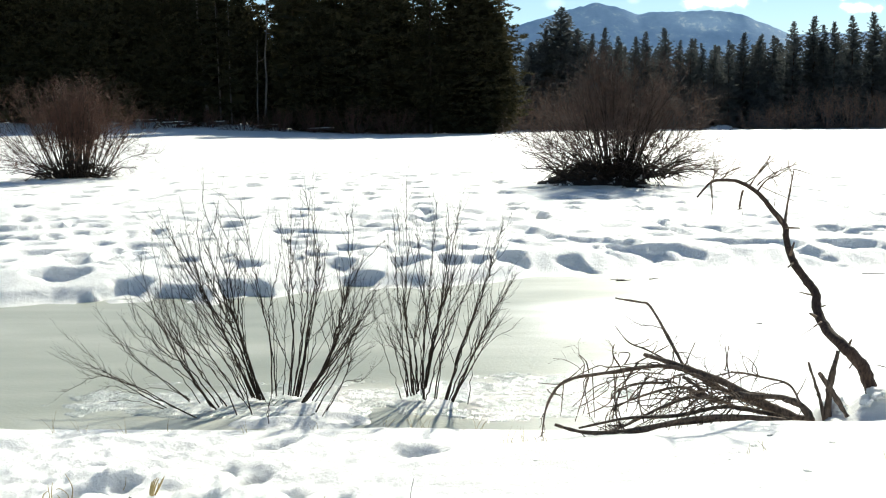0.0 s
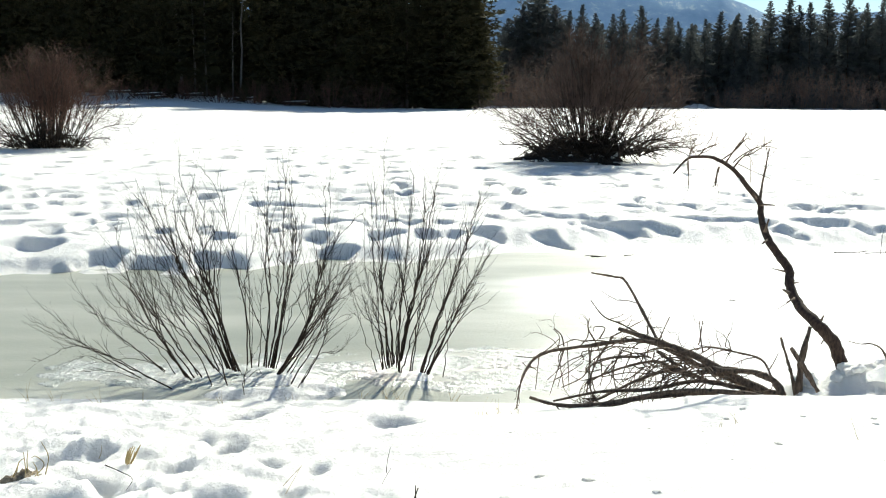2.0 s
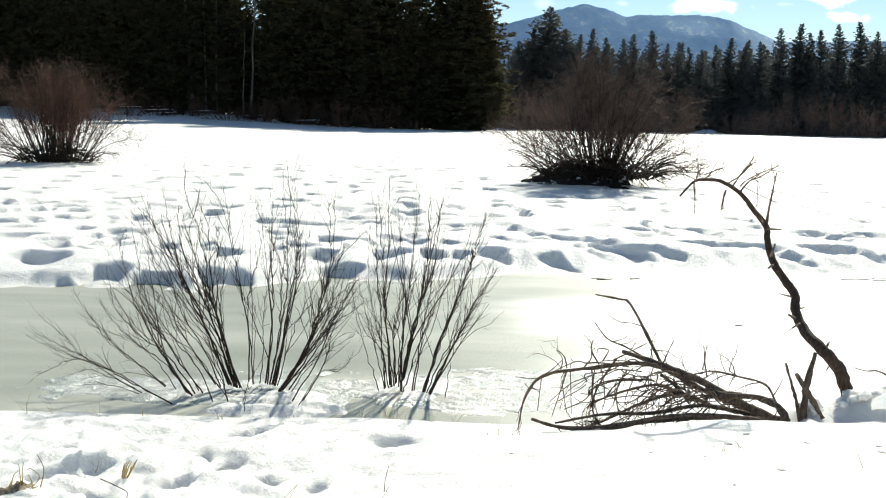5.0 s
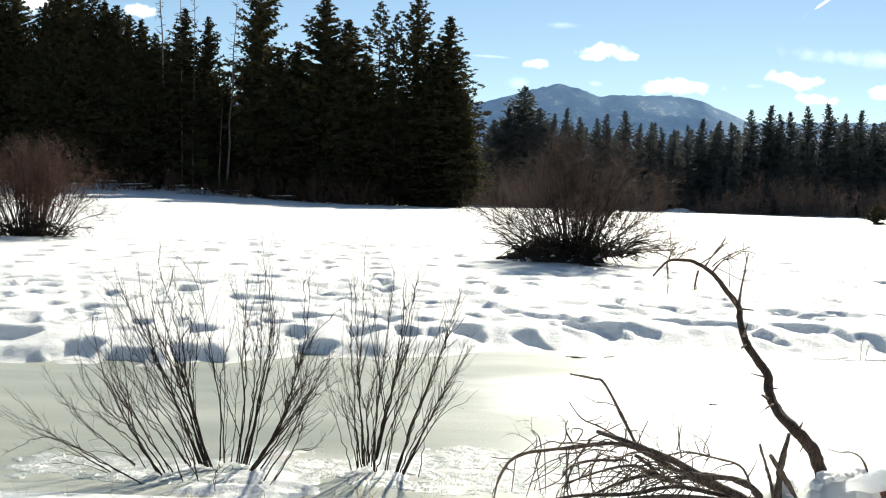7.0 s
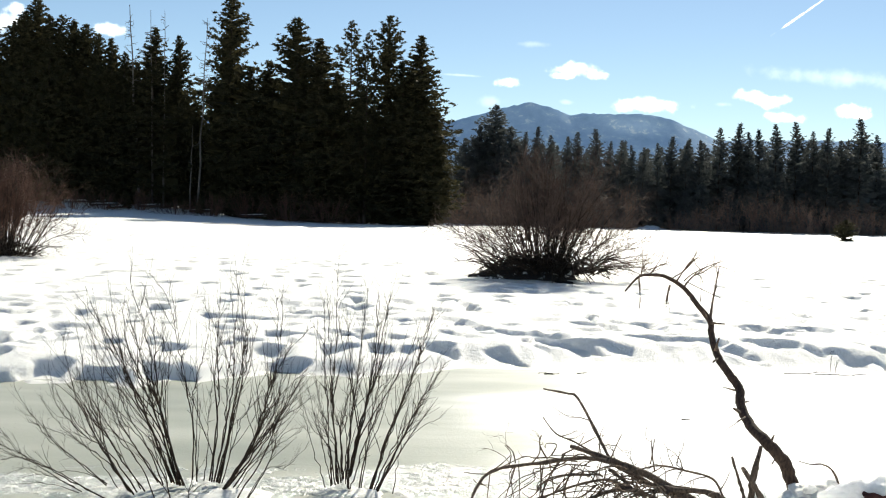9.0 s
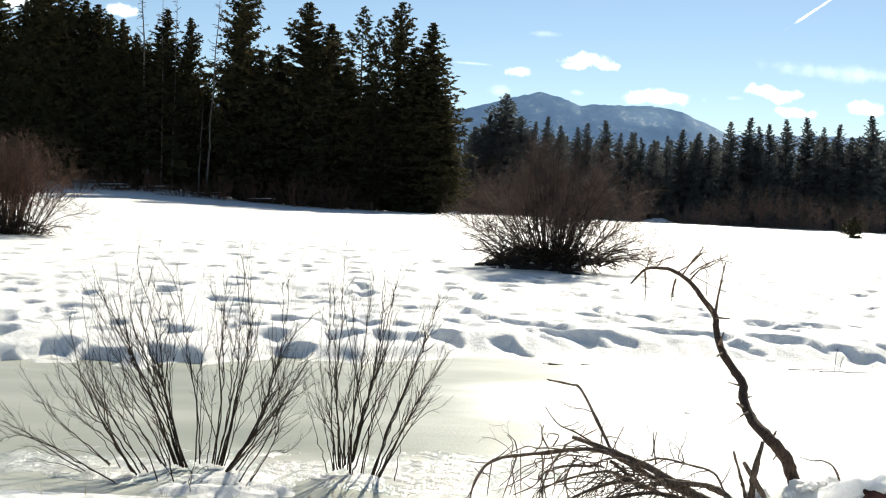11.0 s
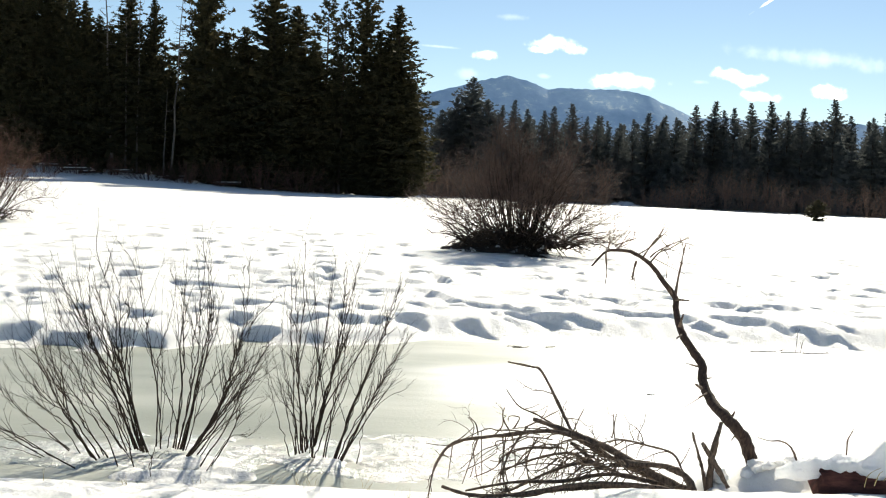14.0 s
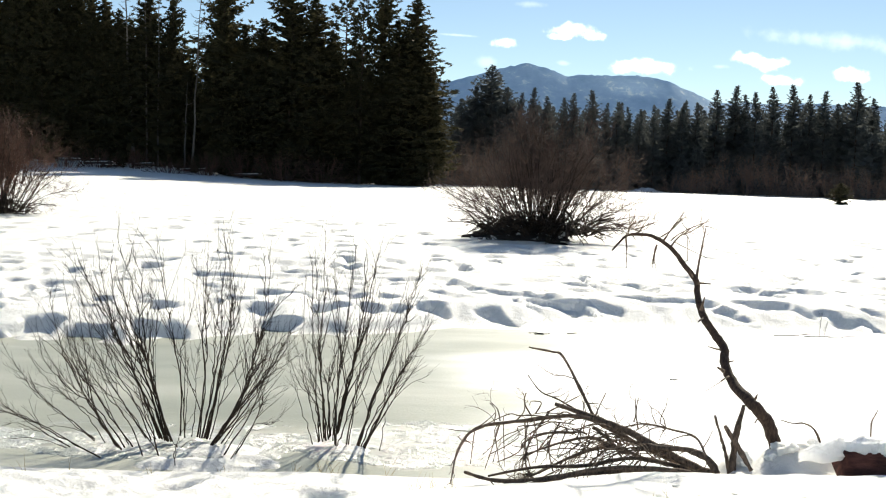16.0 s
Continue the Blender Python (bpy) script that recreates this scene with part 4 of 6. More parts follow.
# ---------------------------------------------------------------- willows on the ice
def stem(clump, mm, *line):
    """One willow stem mm thick at the foot, kinked at its buds, with long shoots and fine twigs that run up along it."""
    rng = random.Random(len(clump.children) + 7000 + int(100 * clump.location.x))
    ln = sum((Vector(b) - Vector(a)).length for a, b in zip(line, line[1:]))
    pts, rs = smooth_line(line, [mm * 0.0005 * (0.16 + 0.84 * (1 - j / (len(line) - 1)) ** 1.3) for j in range(len(line))], 6)
    pts = [p + Vector((rng.gauss(0, 1), rng.gauss(0, 1), rng.gauss(0, 0.5))) * 0.0065 * min(1, i / 4) for i, p in enumerate(pts)]
    vf, fine = ([], []), ([], [])
    tube(vf, pts, rs, 6)
    ob = part("stem", vf, TWIG, clump)
    if ln > 0.6:
        twiggy(fine, rng, pts, rs, int(3 + 3.0 * ln), 0.30 * ln, 0.0060, 0.25, 0.55, 1, 4, Vector((0, 0, 0.40)), 0.13)
        twiggy(fine, rng, pts, rs, int(4 + 6.5 * ln), 0.13 * ln, 0.0052, 0.45, 0.85, 0, 3, Vector((0, 0, 0.30)), 0.24)
        for _ in range(rng.choice((0, 1, 1, 2)) if mm > 10 else 0):
            i = int(len(pts) * rng.uniform(0.08, 0.42))
            d = (pts[min(i + 6, len(pts) - 1)] - pts[i]).normalized() + Vector((rng.gauss(0, 0.24), rng.gauss(0, 0.3), 0.0))
            far = ln * (1 - i / len(pts)) * rng.uniform(0.7, 1.05)
            shoot = wander(rng, pts[i], d, far, 10, 0.055, (pts[-1] - pts[i]).normalized() * 0.2 + Vector((0, 0, 0.3)))
            thin = [rs[i] * 0.72 * (1 - 0.085 * j) for j in range(11)]
            branch = ([], [])
            tube(branch, shoot, thin, 5, False)
            part("shoot", branch, TWIG, ob)
            twiggy(fine, rng, shoot, thin, int(2 + 5 * far), 0.15 * ln, 0.0050, 0.3, 0.7, 0, 3, Vector((0, 0, 0.36)), 0.16)
    twiggy(fine, rng, pts, rs, int(3 + 7 * ln), 0.11, 0.0045, 0.40, 1.0, 0, 3, Vector((0, 0, 0.2)), 0.25)
    tagged(part("twig_mass", fine, TWIG, ob), kind="stuff")


wide_clump = tagged(empty("pond_willow", (-1.42, 9.85, 0.17)), "wide clump of bare brown willow stems rising from the ice", "shrub", "willows on the ice")
stem(wide_clump, 14, (-0.65, -0.57, -0.14), (-0.99, -0.53, 0.02), (-1.22, -0.47, 0.12), (-1.41, -0.40, 0.18), (-1.60, -0.33, 0.16), (-1.87, -0.25, 0.01))
stem(wide_clump, 12, (-0.90, -0.23, -0.14), (-1.18, -0.17, 0.00), (-1.50, -0.09, 0.13), (-1.74, 0.02, 0.20), (-2.03, 0.13, 0.29))
stem(wide_clump, 9, (-0.99, -0.22, -0.14), (-1.34, -0.22, 0.06), (-1.54, -0.22, 0.20), (-1.66, -0.21, 0.34), (-1.89, -0.21, 0.54))
stem(wide_clump, 8, (-1.09, -0.06, -0.14), (-1.30, -0.11, -0.03), (-1.48, -0.18, 0.05), (-1.62, -0.26, 0.01))
stem(wide_clump, 13, (-0.85, 0.07, -0.14), (-1.09, 0.03, 0.06), (-1.32, -0.04, 0.28), (-1.45, -0.11, 0.48), (-1.57, -0.20, 0.73))
stem(wide_clump, 7, (-0.89, 0.15, -0.13), (-1.14, 0.15, -0.05), (-1.40, 0.15, -0.07), (-1.60, 0.16, -0.11))
stem(wide_clump, 8, (-1.01, -0.25, -0.14), (-1.25, -0.35, -0.04), (-1.50, -0.50, -0.02))
stem(wide_clump, 17, (-0.54, -0.29, -0.14), (-0.77, -0.34, 0.20), (-0.88, -0.40, 0.44), (-0.98, -0.48, 0.70), (-1.04, -0.56, 1.00), (-1.06, -0.65, 1.24))
stem(wide_clump, 15, (-0.53, -0.21, -0.14), (-0.76, -0.20, 0.18), (-1.01, -0.19, 0.36), (-1.21, -0.18, 0.59), (-1.31, -0.16, 0.88))
stem(wide_clump, 15, (-0.47, -0.18, -0.14), (-0.70, -0.18, 0.18), (-0.89, -0.17, 0.43), (-1.06, -0.16, 0.68), (-1.24, -0.15, 0.86))
stem(wide_clump, 16, (-0.58, -0.22, -0.14), (-0.78, -0.19, 0.15), (-0.88, -0.16, 0.45), (-1.00, -0.12, 0.79), (-1.12, -0.08, 1.33))
stem(wide_clump, 13, (-0.33, -0.47, -0.14), (-0.44, -0.51, 0.16), (-0.63, -0.57, 0.41), (-0.83, -0.63, 0.73), (-0.93, -0.70, 0.90))
stem(wide_clump, 15, (-0.42, 0.15, -0.14), (-0.63, 0.15, 0.18), (-0.82, 0.15, 0.51), (-0.97, 0.15, 0.93), (-1.08, 0.15, 1.41))
stem(wide_clump, 14, (-0.36, 0.07, -0.14), (-0.53, 0.06, 0.25), (-0.70, 0.06, 0.52), (-0.85, 0.06, 0.94), (-1.13, 0.05, 1.42))
stem(wide_clump, 23, (-0.30, 0.15, -0.14), (-0.48, 0.09, 0.36), (-0.66, -0.00, 0.76), (-0.76, -0.11, 1.09), (-0.98, -0.23, 1.44))
stem(wide_clump, 19, (-0.27, 0.12, -0.14), (-0.51, 0.14, 0.40), (-0.69, 0.18, 0.75), (-0.79, 0.21, 1.05), (-0.88, 0.26, 1.42))
stem(wide_clump, 21, (-0.24, 0.08, -0.14), (-0.42, 0.10, 0.41), (-0.60, 0.11, 0.83), (-0.72, 0.14, 1.12), (-0.76, 0.16, 1.46))
stem(wide_clump, 15, (-0.20, 0.04, -0.14), (-0.40, 0.14, 0.45), (-0.59, 0.29, 0.90), (-0.72, 0.45, 1.19), (-0.69, 0.64, 1.43))
stem(wide_clump, 22, (-0.21, 0.04, -0.14), (-0.35, 0.05, 0.40), (-0.46, 0.06, 0.75), (-0.51, 0.08, 1.08), (-0.69, 0.09, 1.67))
stem(wide_clump, 17, (-0.23, 0.08, -0.14), (-0.37, 0.08, 0.40), (-0.45, 0.07, 0.83), (-0.46, 0.06, 1.23), (-0.58, 0.05, 1.64))
stem(wide_clump, 18, (-0.18, 0.04, -0.14), (-0.33, 0.10, 0.26), (-0.38, 0.17, 0.58), (-0.37, 0.26, 0.93), (-0.51, 0.35, 1.21))
stem(wide_clump, 12, (-0.20, -0.46, -0.14), (-0.28, -0.45, 0.17), (-0.42, -0.43, 0.44), (-0.55, -0.41, 0.55))
stem(wide_clump, 14, (-0.17, 0.05, -0.14), (-0.31, 0.08, 0.22), (-0.39, 0.14, 0.61), (-0.43, 0.20, 0.96), (-0.41, 0.27, 1.26))
stem(wide_clump, 13, (-0.24, 0.08, -0.14), (-0.41, 0.07, 0.32), (-0.61, 0.04, 0.67), (-0.72, 0.02, 0.98), (-0.86, -0.01, 1.33))
stem(wide_clump, 12, (-0.28, 0.14, -0.14), (-0.48, 0.15, 0.31), (-0.75, 0.17, 0.65), (-0.90, 0.18, 0.85), (-1.01, 0.20, 1.05))
stem(wide_clump, 15, (-0.12, 0.15, -0.11), (-0.14, 0.22, 0.35), (-0.24, 0.33, 0.75), (-0.33, 0.45, 1.12), (-0.44, 0.59, 1.45), (-0.62, 0.73, 1.67))
stem(wide_clump, 13, (-0.08, 0.15, -0.13), (-0.11, 0.12, 0.34), (-0.11, 0.08, 0.73), (-0.03, 0.04, 1.00), (0.02, -0.02, 1.32))
stem(wide_clump, 8, (-0.08, 0.15, -0.10), (-0.07, 0.17, 0.28), (-0.08, 0.21, 0.53), (-0.12, 0.25, 0.72))
stem(wide_clump, 17, (0.03, 0.15, -0.12), (0.08, 0.16, 0.34), (0.10, 0.16, 0.73), (0.07, 0.18, 1.13), (0.08, 0.19, 1.52))
stem(wide_clump, 15, (0.05, 0.15, -0.13), (0.08, 0.18, 0.36), (0.05, 0.23, 0.84), (0.07, 0.29, 1.12), (-0.10, 0.36, 1.47))
stem(wide_clump, 17, (0.07, 0.15, -0.13), (0.17, 0.09, 0.36), (0.23, 0.01, 0.75), (0.25, -0.09, 1.22), (0.22, -0.20, 1.60))
stem(wide_clump, 19, (0.09, 0.15, -0.13), (0.20, 0.13, 0.37), (0.28, 0.11, 0.82), (0.32, 0.08, 1.20), (0.24, 0.05, 1.72))
stem(wide_clump, 14, (0.12, 0.15, -0.14), (0.23, 0.12, 0.43), (0.33, 0.07, 0.90), (0.34, 0.02, 1.26), (0.31, -0.04, 1.62))
stem(wide_clump, 14, (0.07, 0.15, -0.12), (0.16, 0.11, 0.34), (0.18, 0.04, 0.80), (0.24, -0.03, 1.21), (0.29, -0.12, 1.68))
stem(wide_clump, 13, (0.10, 0.15, -0.13), (0.21, 0.12, 0.34), (0.27, 0.06, 0.70), (0.39, 0.00, 1.06), (0.44, -0.06, 1.32))
stem(wide_clump, 11, (0.14, 0.15, -0.14), (0.24, 0.13, 0.22), (0.33, 0.10, 0.49), (0.46, 0.06, 0.75), (0.56, 0.02, 0.94))
stem(wide_clump, 21, (0.18, -0.06, -0.14), (0.42, -0.08, 0.26), (0.54, -0.09, 0.65), (0.63, -0.11, 1.06), (0.61, -0.13, 1.55))
stem(wide_clump, 17, (0.20, -0.04, -0.14), (0.46, -0.08, 0.32), (0.57, -0.13, 0.71), (0.67, -0.20, 1.12), (0.67, -0.27, 1.60))
stem(wide_clump, 17, (0.19, -0.11, -0.14), (0.41, -0.09, 0.22), (0.53, -0.06, 0.61), (0.67, -0.03, 1.00), (0.90, -0.00, 1.28))
stem(wide_clump, 15, (0.21, 0.00, -0.14), (0.46, -0.03, 0.36), (0.67, -0.08, 0.70), (0.89, -0.13, 0.94))
stem(wide_clump, 17, (0.21, 0.03, -0.14), (0.50, -0.17, 0.27), (0.72, -0.45, 0.68), (0.91, -0.77, 0.97))
stem(wide_clump, 15, (0.26, 0.01, -0.14), (0.51, 0.08, 0.23), (0.67, 0.19, 0.51), (0.82, 0.31, 0.79))
stem(wide_clump, 14, (0.34, -0.40, -0.14), (0.59, -0.42, 0.32), (0.68, -0.45, 0.60), (0.78, -0.49, 0.99))
stem(wide_clump, 13, (0.43, -0.41, -0.14), (0.62, -0.45, 0.22), (0.70, -0.51, 0.54), (0.89, -0.59, 0.87))
stem(wide_clump, 14, (0.20, -0.02, -0.14), (0.39, -0.01, 0.18), (0.51, 0.01, 0.46), (0.54, 0.03, 0.76), (0.48, 0.05, 1.11))
stem(wide_clump, 12, (0.19, -0.04, -0.14), (0.38, -0.03, 0.15), (0.60, -0.02, 0.52), (0.64, -0.00, 0.77), (0.72, 0.02, 1.22))
stem(wide_clump, 8, (0.41, -0.62, -0.14), (0.60, -0.62, 0.17), (0.76, -0.61, 0.19), (0.95, -0.61, 0.39))
stem(wide_clump, 6, (0.58, 0.15, 0.16), (0.70, 0.06, 0.34), (0.91, -0.06, 0.43))
stem(wide_clump, 8, (-0.03, -0.70, -0.15), (-0.00, -0.69, 0.05), (0.06, -0.67, 0.18), (0.17, -0.65, 0.33))
stem(wide_clump, 10, (-0.02, -0.70, -0.23), (-0.00, -0.86, -0.01), (0.08, -1.08, 0.16))
stem(wide_clump, 7, (-0.06, -0.16, -0.14), (0.01, -0.01, -0.12), (0.07, 0.21, -0.30))
stem(wide_clump, 6, (-0.09, -0.16, -0.14), (-0.17, -0.29, -0.01), (-0.28, -0.48, 0.01))
stem(wide_clump, 6, (-0.18, -0.11, -0.14), (-0.10, -0.13, -0.13), (-0.13, -0.16, -0.19))
stem(wide_clump, 9, (-0.20, -0.46, -0.14), (-0.26, -0.46, 0.03), (-0.37, -0.45, 0.08))
stem(wide_clump, 12, (-0.72, 0.15, -0.13), (-0.91, 0.08, 0.20), (-1.07, -0.03, 0.39), (-1.24, -0.16, 0.69))
stem(wide_clump, 10, (-0.73, -0.06, -0.14), (-0.92, -0.04, 0.13), (-1.15, -0.01, 0.29), (-1.52, 0.03, 0.40))
stem(wide_clump, 11, (-0.52, -0.10, -0.14), (-0.70, -0.06, 0.13), (-0.92, -0.00, 0.42), (-1.07, 0.07, 0.66), (-1.14, 0.14, 0.92))
stem(wide_clump, 10, (-0.84, 0.01, -0.14), (-1.07, -0.02, 0.06), (-1.26, -0.07, 0.22), (-1.43, -0.12, 0.48))
stem(wide_clump, 11, (-0.61, -0.18, -0.14), (-0.80, -0.23, 0.14), (-0.97, -0.31, 0.28), (-1.12, -0.41, 0.46), (-1.26, -0.51, 0.69))
stem(wide_clump, 12, (-0.33, 0.12, -0.14), (-0.52, 0.11, 0.20), (-0.73, 0.11, 0.40), (-0.91, 0.10, 0.61), (-1.09, 0.10, 0.96))
stem(wide_clump, 10, (-0.36, 0.02, -0.14), (-0.56, 0.04, 0.14), (-0.78, 0.07, 0.30), (-0.96, 0.11, 0.39), (-1.20, 0.14, 0.64))
stem(wide_clump, 12, (-0.20, 0.04, -0.14), (-0.35, 0.09, 0.32), (-0.50, 0.15, 0.66), (-0.61, 0.23, 1.06), (-0.57, 0.32, 1.51))
stem(wide_clump, 12, (0.19, -0.04, -0.14), (0.42, -0.10, 0.20), (0.64, -0.19, 0.47), (0.82, -0.29, 0.62), (0.94, -0.40, 0.73))
stem(wide_clump, 9, (0.29, -0.20, -0.14), (0.47, -0.18, 0.13), (0.68, -0.16, 0.29), (0.87, -0.14, 0.41))
stem(wide_clump, 11, (0.11, 0.15, -0.14), (0.20, 0.14, 0.27), (0.25, 0.12, 0.58), (0.37, 0.10, 0.90), (0.40, 0.08, 1.21))
stem(wide_clump, 11, (0.18, -0.08, -0.14), (0.37, -0.10, 0.12), (0.54, -0.13, 0.36), (0.64, -0.17, 0.68), (0.71, -0.20, 1.15))
stem(wide_clump, 10, (-0.02, 0.15, -0.12), (0.01, 0.19, 0.20), (-0.01, 0.25, 0.45), (0.01, 0.32, 0.73), (-0.04, 0.39, 1.00))
narrow_clump = tagged(empty("pond_willow", (-0.15, 9.85, 0.16)), "narrow clump of bare brown willow stems rising from the ice", "shrub", "willows on the ice")
stem(narrow_clump, 15, (-0.16, 0.15, -0.14), (-0.17, 0.16, 0.15), (-0.24, 0.16, 0.43), (-0.34, 0.17, 0.85))
stem(narrow_clump, 13, (-0.15, 0.15, -0.13), (-0.20, 0.20, 0.40), (-0.24, 0.28, 0.80), (-0.25, 0.36, 1.20), (-0.28, 0.46, 1.48))
stem(narrow_clump, 19, (-0.11, 0.15, -0.10), (-0.15, 0.11, 0.47), (-0.17, 0.06, 0.73), (-0.14, -0.01, 1.15), (-0.14, -0.08, 1.78))
stem(narrow_clump, 13, (-0.12, 0.15, -0.13), (-0.20, 0.21, 0.20), (-0.35, 0.30, 0.35), (-0.48, 0.40, 0.67))
stem(narrow_clump, 15, (-0.07, 0.15, -0.11), (-0.14, 0.14, 0.36), (-0.18, 0.12, 0.77), (-0.20, 0.11, 1.18), (-0.23, 0.09, 1.59))
stem(narrow_clump, 15, (-0.06, 0.15, -0.09), (-0.09, 0.13, 0.31), (-0.16, 0.11, 0.59), (-0.30, 0.08, 1.16))
stem(narrow_clump, 17, (-0.01, 0.13, -0.15), (-0.02, 0.21, 0.25), (0.03, 0.32, 0.64), (0.07, 0.45, 1.10), (0.13, 0.60, 1.62))
stem(narrow_clump, 14, (0.00, 0.08, -0.15), (-0.00, 0.09, 0.42), (0.05, 0.11, 0.86), (0.11, 0.12, 1.39))
stem(narrow_clump, 24, (-0.00, 0.15, -0.06), (0.07, 0.15, 0.33), (0.17, 0.15, 0.75), (0.21, 0.14, 1.19), (0.21, 0.14, 1.61))
stem(narrow_clump, 21, (0.01, 0.15, -0.05), (0.10, 0.18, 0.40), (0.20, 0.22, 0.82), (0.28, 0.28, 1.28), (0.34, 0.33, 1.60))
stem(narrow_clump, 15, (0.02, 0.15, -0.03), (0.12, 0.22, 0.48), (0.18, 0.32, 0.88), (0.23, 0.43, 1.54))
stem(narrow_clump, 12, (-0.05, 0.15, -0.08), (-0.08, 0.15, 0.36), (-0.04, 0.15, 0.61), (0.08, 0.14, 0.88))
stem(narrow_clump, 14, (0.09, 0.01, -0.15), (0.16, 0.03, 0.35), (0.24, 0.07, 0.77), (0.29, 0.11, 1.20), (0.31, 0.16, 1.50))
stem(narrow_clump, 11, (0.11, 0.05, -0.15), (0.18, -0.00, 0.37), (0.28, -0.09, 0.64), (0.41, -0.19, 0.93))
stem(narrow_clump, 23, (0.19, 0.06, -0.15), (0.32, 0.05, 0.29), (0.49, 0.03, 0.73), (0.62, 0.00, 1.12), (0.70, -0.03, 1.43))
stem(narrow_clump, 17, (0.20, 0.02, -0.15), (0.34, -0.00, 0.37), (0.51, -0.04, 0.84), (0.72, -0.09, 1.50))
stem(narrow_clump, 21, (0.25, -0.04, -0.15), (0.45, -0.12, 0.32), (0.62, -0.23, 0.73), (0.81, -0.37, 1.06))
stem(narrow_clump, 17, (0.24, 0.01, -0.15), (0.39, -0.08, 0.20), (0.57, -0.22, 0.59), (0.78, -0.37, 1.01))
stem(narrow_clump, 10, (-0.21, 0.12, -0.15), (-0.31, 0.03, 0.18), (-0.39, -0.12, 0.50), (-0.43, -0.28, 0.70))
stem(narrow_clump, 8, (0.39, -0.08, -0.15), (0.43, -0.10, 0.17), (0.48, -0.12, 0.48), (0.51, -0.14, 0.78))
stem(narrow_clump, 7, (0.48, 0.15, 0.24), (0.64, 0.14, 0.41), (0.79, 0.12, 0.49), (0.90, 0.11, 0.61))
stem(narrow_clump, 7, (0.38, 0.15, 0.40), (0.32, 0.12, 0.48), (0.26, 0.07, 0.75))
stem(narrow_clump, 11, (0.01, 0.04, -0.15), (0.07, 0.05, 0.05), (0.14, 0.05, 0.18), (0.26, 0.06, 0.33))
stem(narrow_clump, 10, (-0.10, 0.15, -0.12), (-0.12, 0.07, 0.19), (-0.21, -0.05, 0.40), (-0.31, -0.18, 0.57))
stem(narrow_clump, 11, (-0.16, 0.15, -0.13), (-0.24, 0.14, 0.20), (-0.33, 0.14, 0.51), (-0.41, 0.13, 0.82))
stem(narrow_clump, 13, (0.22, 0.02, -0.15), (0.37, 0.09, 0.20), (0.54, 0.18, 0.47), (0.72, 0.29, 0.80), (0.81, 0.40, 1.05))
stem(narrow_clump, 12, (0.20, 0.04, -0.15), (0.33, 0.01, 0.28), (0.45, -0.04, 0.61), (0.57, -0.09, 0.98), (0.63, -0.15, 1.31))
stem(narrow_clump, 11, (-0.03, 0.15, -0.12), (-0.03, 0.08, 0.27), (-0.04, -0.03, 0.60), (-0.01, -0.16, 0.92), (-0.03, -0.30, 1.33))
stem(narrow_clump, 12, (0.04, 0.15, -0.10), (0.14, 0.16, 0.26), (0.24, 0.18, 0.52), (0.32, 0.20, 0.88), (0.36, 0.22, 1.24))
stem(narrow_clump, 10, (-0.09, 0.15, -0.12), (-0.13, 0.18, 0.25), (-0.25, 0.22, 0.50), (-0.33, 0.26, 0.90), (-0.32, 0.32, 1.36))

# ---------------------------------------------------------------- dead tree and fallen branches
def limb(name, pts, radii, parent, seed, mat=DEAD, sides=9, knots=0.12, per=5, label="", twigs=None, waver=0.08):
    rng = random.Random(seed)
    pts = [Vector(p) - parent.location for p in pts]
    line, rr = smooth_line(pts, radii, per)
    line = [p + Vector((rng.gauss(0, 1), rng.gauss(0, 1), rng.gauss(0, 1))) * r * waver for p, r in zip(line, rr)]
    rr = [r * (1 + rng.gauss(0, knots)) for r in rr]
    vf = ([], [])
    tube(vf, line, rr, sides)
    ob = part(name, vf, mat, parent, label)
    if twigs:
        count, length, thick, sag, bend = twigs
        side = ([], [])
        twiggy(side, rng, line, rr, count, length, thick, 0.15, 1.0, 1, 4, Vector((0, 0, sag)), bend)
        tagged(part("twig_mass", side, mat, ob), kind="stuff")
    return ob


dead = empty("dead_tree", (2.97, 7.46, 0.58))
limb("trunk", [(3.03, 7.47, 0.45), (2.97, 7.46, 0.58), (2.94, 7.45, 0.66), (2.86, 7.43, 0.84), (2.74, 7.40, 0.97), (2.67, 7.60, 1.07), (2.65, 7.75, 1.18), (2.67, 7.85, 1.28), (2.63, 7.95, 1.37), (2.57, 8.05, 1.48), (2.56, 8.20, 1.63), (2.56, 8.25, 1.73), (2.48, 8.30, 1.84), (2.38, 8.35, 1.97), (2.25, 8.40, 2.05), (2.13, 8.45, 2.06), (2.05, 8.45, 2.04), (1.95, 8.45, 1.93)],
    [0.0515, 0.0490, 0.0465, 0.0440, 0.0392, 0.0353, 0.0333, 0.0314, 0.0294, 0.0274, 0.0235, 0.0216, 0.0196, 0.0167, 0.0137, 0.0118, 0.0098, 0.0059], dead, 701, mat=TRUNK, knots=0.03, sides=14, per=6, waver=0.06)
limb("branch", [(2.56, 8.25, 1.75), (2.59, 8.30, 1.88), (2.60, 8.20, 2.14)], [0.0108, 0.0088, 0.0039], dead, 710, sides=6, twigs=(6, 0.22, 0.0036, 0.1, 0.25))
limb("branch", [(2.28, 8.38, 1.99), (2.27, 8.40, 1.92), (2.26, 8.40, 1.84)], [0.0098, 0.0078, 0.0039], dead, 711, sides=6, twigs=(3, 0.22, 0.0036, 0.1, 0.25))
